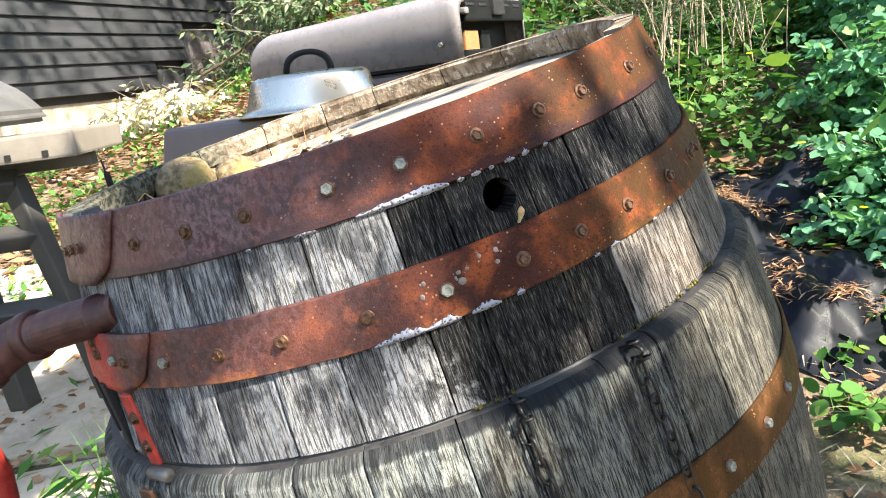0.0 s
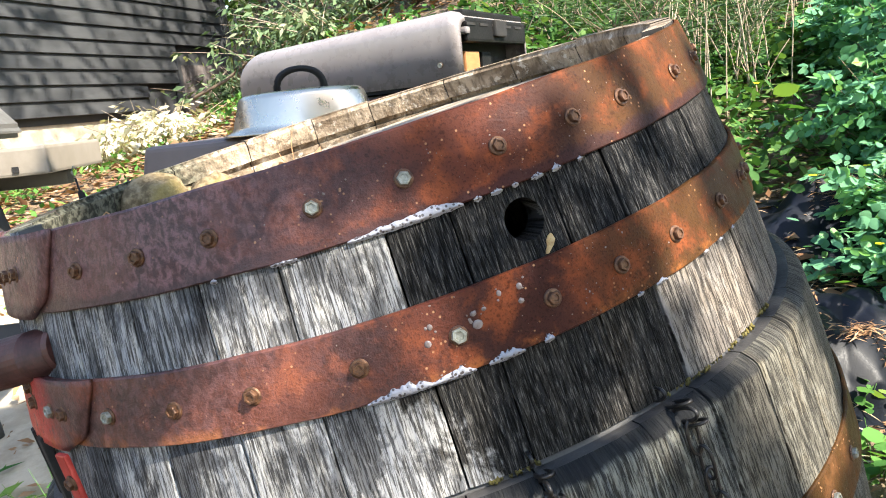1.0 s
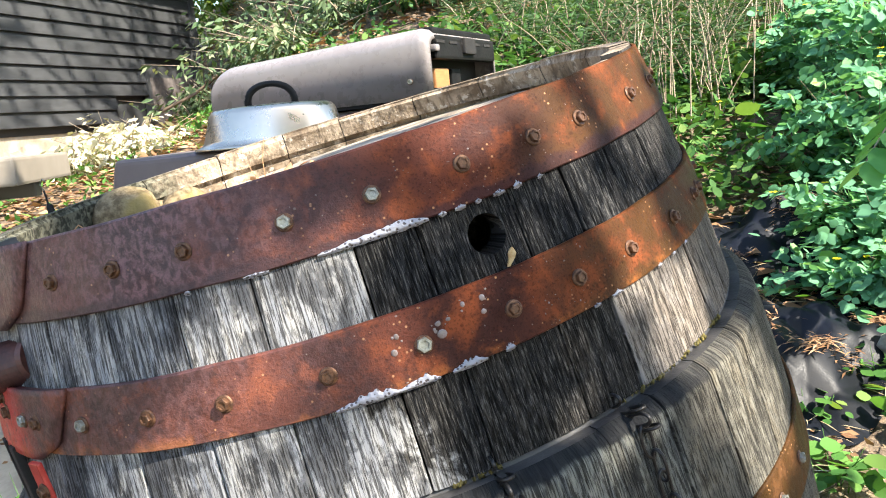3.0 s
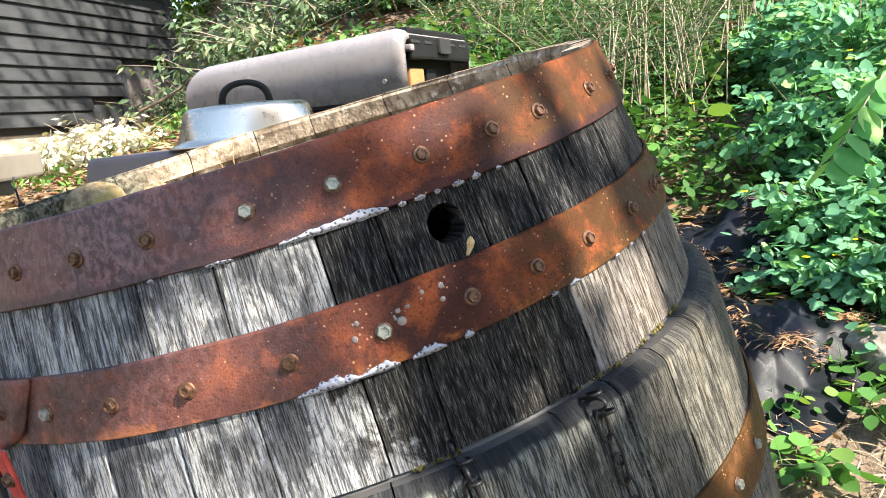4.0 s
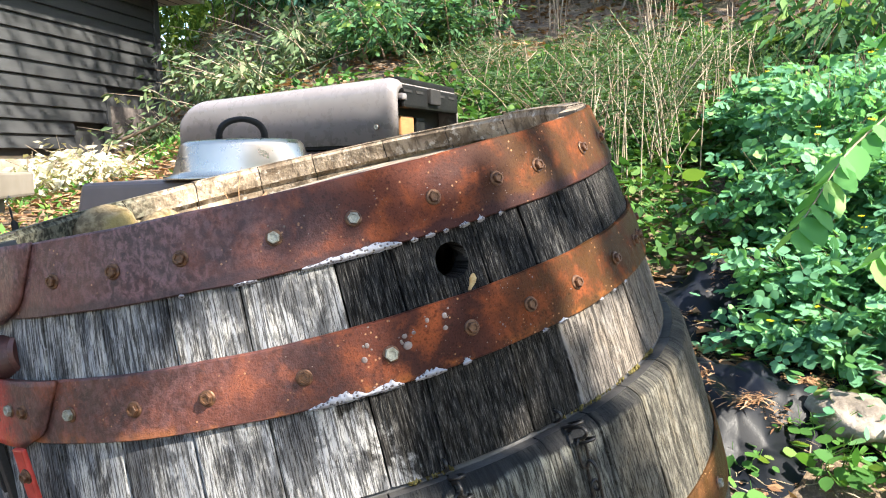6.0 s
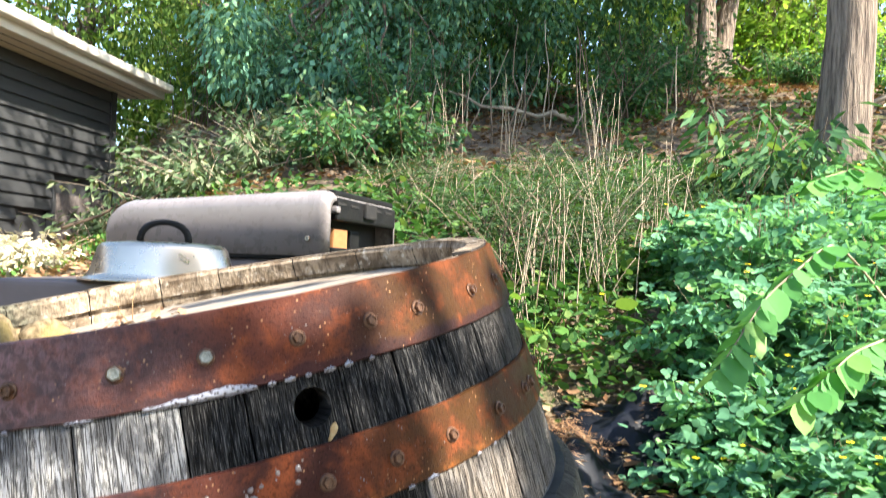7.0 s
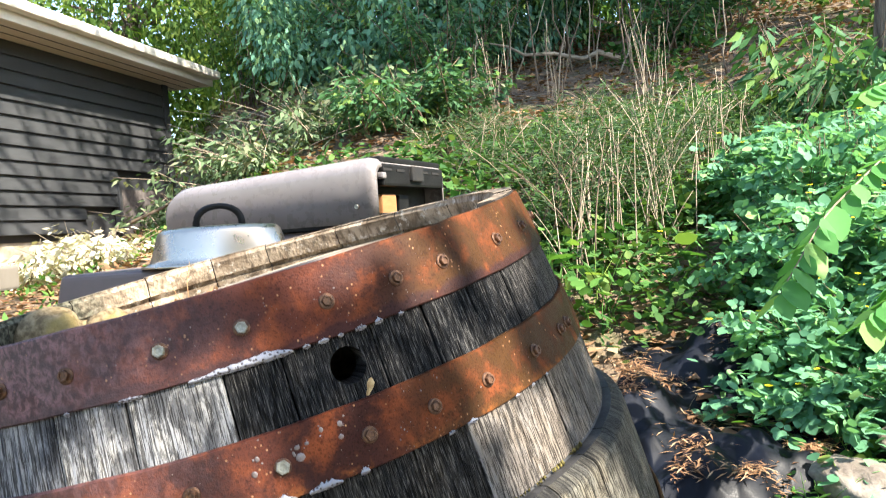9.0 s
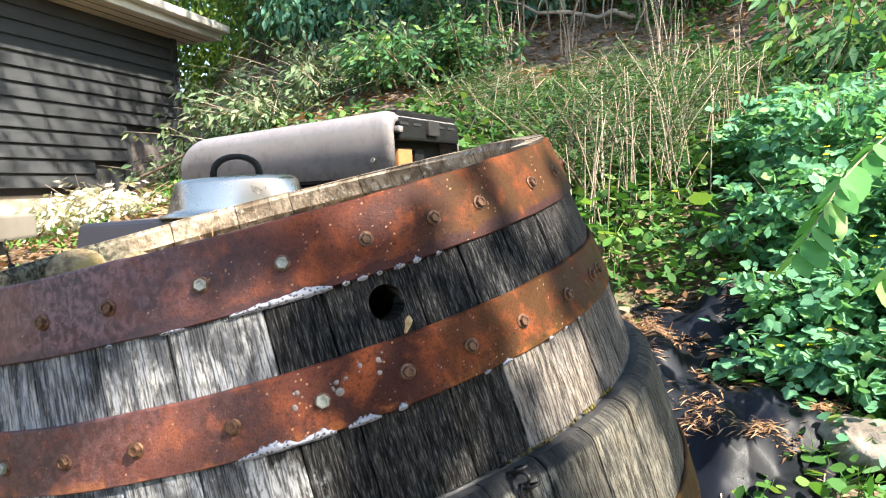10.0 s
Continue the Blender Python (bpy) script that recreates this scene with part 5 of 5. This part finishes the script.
def scatter(name, seed, n, area, mat, label, category, size, ratio, lift=0.0, rise=0.15, round_=False, clump=None, keep=None):
    """Loose leaves or blades strewn over the ground."""
    rs = np.random.RandomState(seed)
    x0, x1, y0, y1 = area
    if clump:
        cx, cy = rs.uniform(x0, x1, clump), rs.uniform(y0, y1, clump)
        k = rs.randint(clump, size=n)
        x, y = cx[k] + rs.normal(size=n) * 0.09, cy[k] + rs.normal(size=n) * 0.09
    else:
        x, y = rs.uniform(x0, x1, n), rs.uniform(y0, y1, n)
    if keep is not None:
        ok = keep(x, y)
        x, y = x[ok], y[ok]
    n = len(x)
    z = ground_z(x, y) + 0.012 + lift * rs.random_sample(n)
    way = np.stack([rs.normal(size=n), rs.normal(size=n), np.abs(rs.normal(size=n)) * rise], 1)
    up = np.array([0, 0, 1.0]) + 0.3 * rs.normal(size=(n, 3))
    V, F = leaf_arrays(np.stack([x, y, z], 1), way, up, size * rs.uniform(0.5, 1.4, n), ratio, round_=round_)
    return tagged(obj(name, quick_mesh(name, V, F, mat)), label, category, kind="stuff")


scatter("leaf_litter", 61, 26000, (-3, 8, 1.2, 12), L_LITTER, "brown fallen leaves over the slope", "leaves", 0.07, 0.55, 0.02)
scatter("leaf_litter", 62, 2600, (0.3, 2.2, -0.2, 2.2), L_LITTER, "brown leaf scraps on the soil", "leaves", 0.028, 0.5, 0.01)
scatter("straw", 63, 5200, (0.3, 2.4, -0.4, 2.4), STRAW, "dry straw and needles on the soil", "straw", 0.07, 0.05, 0.012, 0.08)
scatter("leaf_litter", 64, 5000, (-2.6, -0.5, 1.0, 5.6), L_LITTER, "dry leaves on the yard", "leaves", 0.05, 0.55, 0.02)
scatter("ground_weeds", 65, 3800, (-2.4, -0.3, 1.6, 6.0), L_GRASS, "low green weeds in the yard", "weeds", 0.045, 0.5, 0.08, 0.8, clump=90)
scatter("ground_weeds", 66, 13000, (-0.4, 4.0, 2.3, 4.3), L_LOW, "low green plants over the slope", "weeds", 0.055, 0.6, 0.14, 0.7, True, clump=260)
scatter("ground_weeds", 69, 3600, (2.4, 8.0, 4.6, 11.0), L_LOW, "green herbs on the leafy bank", "weeds", 0.07, 0.55, 0.16, 0.8, True, clump=60)
scatter("ground_weeds", 67, 3600, (0.8, 2.4, 1.8, 2.8), L_LOW, "green herbs along the top of the cloth", "weeds", 0.042, 0.6, 0.14, 0.8, True, clump=110)
scatter("leaf_litter", 81, 900, (-1.5, -0.3, 0.1, 1.6), L_LITTER, "dry leaf scraps over the paving slabs", "leaves", 0.035, 0.5, 0.05, keep=lambda x, y: np.hypot(x, y) > 0.42)
scatter("ground_weeds", 82, 420, (-1.3, -0.35, 0.1, 1.1), L_GRASS, "green weeds in the slab joints", "weeds", 0.06, 0.25, 0.05, 0.7, clump=12, keep=lambda x, y: np.hypot(x, y) > 0.45)
scatter("ground_weeds", 83, 2600, (1.25, 2.3, 0.55, 1.5), L_BUSH, "round-leaved green herbs beside the cloth", "weeds", 0.04, 0.75, 0.12, 0.6, True, clump=34)
rs = np.random.RandomState(68)
cx, cy = rs.uniform(0.8, 1.6, 30), rs.uniform(0.98, 1.68, 30)
k = rs.randint(30, size=2600)
x, y = cx[k] + rs.normal(size=2600) * 0.035, cy[k] + rs.normal(size=2600) * 0.02
z = cloth_h(x, y) + 0.004 + 0.012 * rs.random_sample(2600)
V, F = leaf_arrays(np.stack([x, y, z], 1), np.stack([rs.normal(size=2600), rs.normal(size=2600), 0.12 * rs.normal(size=2600)], 1), np.tile([0, 0, 1.0], (2600, 1)), 0.035 * rs.uniform(0.5, 1.3, 2600), 0.14)
tagged(obj("needles", quick_mesh("needles", V, F, L_LITTER)), "rust-brown needles caught in the cloth folds", "needles", kind="stuff")


def plant(name, seed, x, y, stems, height, spread, leaf, ratio, mat, label, category, leaves=12, round_=True, stem_mat=None, thick=0.003, top=0.35, lean=0.35, group="", droop=0.25, base=None, compound=False):
    """A herb or shrub: arching stems, each with leaves along its upper part."""
    rs = np.random.RandomState(seed)
    z0 = gz(x, y) if base is None else base
    e = tagged(empty(name, Matrix.Translation((x, y, z0))), label, category, group)
    pieces, pos, way = [], [], []
    for s in range(stems):
        a, ln = rs.uniform(0, 6.28), rs.uniform(0.1, 1) * lean
        b = np.array([math.cos(a), math.sin(a), 0])
        h = height * rs.uniform(0.55, 1.1)
        root = np.array([rs.normal() * spread * 0.35, rs.normal() * spread * 0.35, -0.02])
        pts = [root + b * spread * ln * (u ** 1.6) * 2 + np.array([0, 0, h * (u - 0.18 * ln * u * u)]) for u in np.linspace(0, 1, 6)]
        pieces.append(tube([tuple(p) for p in pts], [thick * (1 - 0.7 * k / 5) for k in range(6)], 5))
        for k in range(leaves):
            u = top + (1 - top) * rs.random_sample()
            i = min(int(u * 5), 4)
            p = pts[i] + (pts[i + 1] - pts[i]) * (u * 5 - i)
            w = unit(rs.normal(size=3) * np.array([1, 1, 0.25]) + b * 0.4 + np.array([0, 0, 0.1 - droop]))
            pos.append(p + w * rs.uniform(0, leaf * 1.6))
            way.append(w)
    V, F = joined(pieces)
    obj("woody_growth", mesh_from("woody_growth", V, F, stem_mat or TWIG_D, True), e)["kind"] = "stuff"
    n = len(pos)
    up = np.array([0, 0, 1.0]) + 0.65 * rs.normal(size=(n, 3))
    size = leaf * rs.uniform(0.6, 1.25, n)
    if compound:
        # each leaf is five lobed leaflets on one stalk
        P, W, S = np.array(pos), unit(np.array(way)), size[:, None]
        X = unit(np.cross(W, up))
        P, W, up, size = (np.concatenate(q) for q in zip(*[(P + W * S * at, unit(W * f + X * sd + rs.normal(size=W.shape) * 0.12), up, size * ln)
                                                          for at, f, sd, ln in ((0.6, 1.0, 0.0, 0.5), (0.55, 0.5, 0.85, 0.4), (0.55, 0.5, -0.85, 0.4), (0.2, 0.3, 1.0, 0.34), (0.2, 0.3, -1.0, 0.34))]))
        pos, way = P, W
    V, F = leaf_arrays(pos, way, up, size, ratio, round_=round_)
    obj("foliage", quick_mesh("foliage", V, F, mat), e)["kind"] = "stuff"
    return e


# green flowering bush above the cloth
rs = np.random.RandomState(70)
BUSHES = [(1.62, 1.78, 0.46), (1.8, 1.5, 0.46), (2.02, 1.7, 0.52), (1.78, 2.0, 0.55), (2.05, 2.1, 0.58), (2.32, 1.85, 0.55), (2.4, 2.35, 0.6), (1.92, 1.32, 0.36), (2.15, 1.5, 0.42), (1.85, 2.4, 0.45), (1.66, 1.46, 0.32),
          (1.6, 1.22, 0.22), (1.86, 1.14, 0.26), (1.5, 1.5, 0.24), (1.44, 1.3, 0.16)]
for k, (x, y, h) in enumerate(BUSHES):
    b = plant("bush", 71 + k, x, y, 60, h, 0.17, 0.078, 0.86, L_BUSH, "green leafy celandine bush with yellow flowers", "bush", 20, True, lean=0.8, top=0.3, thick=0.0025, group="celandine bushes", compound=True)
    n = 9
    p = np.stack([rs.normal(size=n) * 0.16, rs.normal(size=n) * 0.16, h * rs.uniform(0.55, 1.0, n)], 1)
    p = np.repeat(p, 4, 0)
    ang = np.tile(np.arange(4) * math.pi / 2, n) + np.repeat(rs.uniform(0, 6, n), 4)
    V, F = leaf_arrays(p, np.stack([np.cos(ang), np.sin(ang), 0.2 + 0 * ang], 1), np.tile([0.0, -0.5, 1.0], (4 * n, 1)), 0.011, 0.85, round_=True)
    obj("blossom", quick_mesh("blossom", V, F, PETAL), b, "small yellow flowers")["kind"] = "stuff"
plant("weed", 288, 0.95, 1.95, 10, 0.34, 0.12, 0.085, 0.55, L_GRASS, "tall broad-leaved green weed behind the barrel", "weed", 5, True, L_GRASS, lean=0.8, top=0.3, group="weeds by the cloth", thick=0.003)
# small plants at the foot of the cloth
for k, (x, y, h, l) in enumerate(((0.96, 0.92, 0.09, 0.035), (1.12, 0.84, 0.12, 0.05), (0.88, 0.72, 0.1, 0.05), (1.12, 0.98, 0.11, 0.034), (1.28, 0.78, 0.1, 0.04), (1.42, 0.98, 0.18, 0.05), (1.3, 1.08, 0.12, 0.045), (1.2, 1.22, 0.1, 0.04), (1.6, 0.86, 0.16, 0.05), (1.5, 0.72, 0.12, 0.05), (1.36, 0.6, 0.1, 0.045), (0.72, 1.75, 0.3, 0.05), (0.62, 2.0, 0.3, 0.05), (0.8, 2.1, 0.32, 0.05))):
    plant("weed", 290 + k, x, y, 9, h, 0.06, l, 0.7, L_GRASS, "broad-leaved green weed growing in soil", "weed", 6, True, L_GRASS, lean=0.7, top=0.5, group="weeds by the cloth", thick=0.0018)
for k, (x, y) in enumerate(((-0.55, 0.42), (-0.44, 0.55), (-0.62, 0.62), (-0.7, 0.4), (-0.38, 0.75))):
    plant("weed", 110 + k, x, y, 14, 0.3, 0.09, 0.075, 0.16, L_GRASS, "grassy green weed beside the slabs", "weed", 7, False, L_GRASS, lean=0.9, top=0.3, group="weeds by the slabs", thick=0.0015)

# pale-stemmed shrubs on the slope
for k, (x, y, h) in enumerate(((0.95, 2.5, 0.85), (1.25, 2.6, 0.95), (1.55, 2.8, 1.0), (1.15, 3.1, 0.8), (1.8, 3.2, 0.75), (1.45, 3.5, 0.6), (2.1, 3.0, 0.7), (0.85, 3.4, 0.6), (2.4, 3.7, 0.55), (1.05, 4.0, 0.45), (1.75, 4.2, 0.45), (0.7, 4.3, 0.4))):
    plant("shrub", 130 + k, x, y, 22, h * 0.62, 0.3, 0.05, 0.14, L_FINE, "feathery shrub with pale bare stems", "shrub", 62, False, TWIG if k % 3 else TWIG_D, thick=0.0042, top=0.3, lean=0.6, group="pale-stemmed shrubs", droop=-0.25)
for k, (x, y, h) in enumerate(((0.92, 2.25, 0.5), (1.12, 2.3, 0.6), (1.38, 2.35, 0.5), (1.75, 2.7, 0.85), (1.9, 3.9, 0.8), (1.2, 5.0, 0.7), (2.3, 5.1, 0.8), (1.7, 5.4, 0.7))):
    plant("stalk_clump", 150 + k, x, y, 9, h, 0.16, 0.03, 0.2, L_FINE, "bare pale dry stems standing on the slope", "stalks", 5, False, TWIG, thick=0.0036, top=0.6, lean=0.5, group="bare pale stems")

# pile of cut brush with wilting leaves
for k, (x, y, h) in enumerate(((-0.85, 6.0, 0.3), (-0.5, 5.6, 0.33), (-0.1, 5.8, 0.36), (0.35, 5.9, 0.36), (-0.7, 6.5, 0.4), (-0.2, 6.5, 0.42), (0.35, 6.6, 0.4), (0.7, 5.7, 0.36), (-1.42, 6.5, 0.3))):
    plant("brush", 170 + k, x, y, 26, h, 0.42, 0.085, 0.4, L_WILT, "cut brush with wilted grey-green leaves", "brush", 36, False, TWIG, thick=0.006, top=0.1, lean=0.95, group="cut brush pile", droop=0.7)
for k, (x, y, h) in enumerate(((-1.62, 4.75, 0.34), (-1.42, 4.4, 0.3), (-1.78, 4.4, 0.3))):
    plant("brush", 185 + k, x, y, 20, h, 0.2, 0.07, 0.45, L_PALE, "dry bleached brush lying by the house", "brush", 26, False, TWIG, thick=0.004, top=0.1, lean=0.9, group="dry brush by the house", droop=0.6)
rs = np.random.RandomState(190)
for k, (a, b) in enumerate((((-1.6, 5.6, 1.15), (-0.3, 6.0, 1.75)), ((0.1, 5.8, 1.75), (0.75, 5.7, 1.95)), ((-0.3, 6.3, 1.8), (0.5, 6.5, 2.0)), ((-1.1, 6.4, 1.7), (-0.3, 6.1, 1.5)))):
    V, F = limb(rs, a, b, 0.014, 0.006, 0.2, 8, 6)
    tagged(obj("branch", mesh_from("branch", V, F, TWIG_D, True)), "bare cut branch lying on the brush pile", "branch", "cut branches")

# dark understorey shrubs below the trees
for k, (x, y, h) in enumerate(((-1.0, 9.6, 1.5), (-0.35, 7.8, 1.2), (0.5, 7.4, 1.6), (1.3, 7.4, 1.2), (2.0, 8.4, 1.3), (2.9, 8.9, 1.1), (0.9, 6.5, 0.9), (0.75, 5.2, 0.5), (0.35, 5.3, 0.45), (6.6, 6.6, 0.8), (7.6, 9.4, 1.0), (3.3, 6.9, 0.8), (4.1, 7.6, 0.9), (3.9, 9.0, 1.2), (4.6, 8.9, 0.8), (6.2, 8.3, 0.5))):
    plant("understorey_shrub", 200 + k, x, y, 26, h, 0.5, 0.07, 0.45, L_CANOPY, "leafy dark green shrub under the trees", "shrub", 75, False, TWIG_D, thick=0.008, top=0.25, lean=0.7, group="understorey shrubs", droop=0.5)
# bushes in the glade beyond the bank, sunlight put into their bright leaf colour
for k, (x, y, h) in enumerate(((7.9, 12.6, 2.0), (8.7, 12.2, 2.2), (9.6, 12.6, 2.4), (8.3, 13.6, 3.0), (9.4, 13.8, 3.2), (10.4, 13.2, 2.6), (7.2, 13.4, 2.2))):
    plant("glade_bush", 250 + k, x, y, 40, h, 0.8, 0.15, 0.5, L_GLADE_LIT, "yellow-green bush in the glade, leaves coloured as sunlit", "bush", 50, True, TWIG_D, thick=0.01, top=0.1, lean=0.8, group="glade bushes", droop=0.3)
# thin bare stems standing in the shade below the boughs
rs = np.random.RandomState(260)
for k in range(34):
    x, y = rs.uniform(0.9, 3.6), rs.uniform(5.6, 7.6)
    h = rs.uniform(0.4, 1.1)
    V, F = limb(rs, (x, y, gz(x, y) - 0.03), (x + rs.normal() * 0.16, y + rs.normal() * 0.1, gz(x, y) + h), 0.009, 0.004, 0.04, 6, 5)
    tagged(obj("bare_stem", mesh_from("bare_stem", V, F, TWIG if k % 3 == 0 else TWIG_D, True)), "thin pale bare stem standing below the trees", "stem", "bare stems below the trees")
# leaning bough with long leaflets in front of the right-hand trunk
for k, (x, y, z, h) in enumerate(((2.6, 3.35, 1.5, 0.12), (2.85, 3.45, 1.3, 0.2))):
    plant("sapling", 220 + k, x, y, 16, h + 0.5, 0.35, 0.13, 0.3, L_CANOPY, "sapling with long drooping green leaflets", "sapling", 30, False, TWIG_D, thick=0.006, top=0.4, lean=0.8, group="saplings", droop=0.8)

# bright arching spray of leaves close to the camera
SPR = tagged(empty("leafy_branch", Matrix.Translation((1.75, 1.0, gz(1.75, 1.0)))), "arching bright green branch with paired oval leaves", "branch")
org = np.array([1.75, 1.0, gz(1.75, 1.0)])
rs = np.random.RandomState(230)
stems = [[(1.75, 1.0, 0.2), (1.6, 0.92, 0.8), (1.28, 0.82, 1.05), (1.08, 0.76, 0.92), (0.94, 0.70, 0.77)], [(1.62, 0.95, 0.8), (1.55, 0.92, 1.1), (1.38, 0.88, 1.22), (1.25, 0.85, 1.18)], [(1.62, 0.95, 0.75), (1.5, 0.85, 0.85), (1.3, 0.78, 0.8), (1.15, 0.74, 0.7)]]
pieces, pos, way, ups = [], [], [], []
for st_ in stems:
    P = np.array(st_) - org
    tt = np.linspace(0, len(P) - 1, 26)
    C = np.stack([np.interp(tt, range(len(P)), P[:, k]) for k in range(3)], 1)
    C[1:-1] = (C[:-2] + C[1:-1] * 2 + C[2:]) / 4
    pieces.append(tube([tuple(p) for p in C], [0.0045 * (1 - 0.75 * k / 25) for k in range(26)], 7))
    for k in range(6, 26):
        d = unit(C[min(k + 1, 25)] - C[k - 1])
        s = unit(np.cross(d, [0, 0, 1.0]))
        for sg in (-1, 1):
            pos.append(C[k])
            way.append(s * sg * 0.9 + d * 0.6 + np.array([0, 0, -0.35]) + rs.normal(size=3) * 0.15)
            ups.append(np.array([0, 0, 1.0]) + rs.normal(size=3) * 0.2)
V, F = joined(pieces)
obj("stem", mesh_from("stem", V, F, TWIG, True), SPR, "pale brown stem")
V, F = leaf_arrays(pos, way, ups, 0.082 * rs.uniform(0.7, 1.15, len(pos)), 0.58, round_=True)
obj("leaves", quick_mesh("leaves", V, F, L_SPRIG), SPR, "bright green oval leaves")

# dead boughs strewn over the bank
rs = np.random.RandomState(240)
for k in range(14):
    x, y = rs.uniform(2.2, 6.5), rs.uniform(5.2, 10.0)
    a, L = rs.uniform(0, 6.28), rs.uniform(0.5, 1.4)
    x2, y2 = x + math.cos(a) * L, y + math.sin(a) * L * 0.5
    V, F = limb(rs, (x, y, gz(x, y) + 0.05), (x2, y2, gz(x2, y2) + rs.uniform(0.05, 0.4)), 0.03, 0.008, 0.15, 7, 6)
    tagged(obj("dead_branch", mesh_from("dead_branch", V, F, TWIG if k % 2 else TWIG_D, True)), "dead bough lying in leaf litter on the bank", "branch", "dead boughs on the bank")
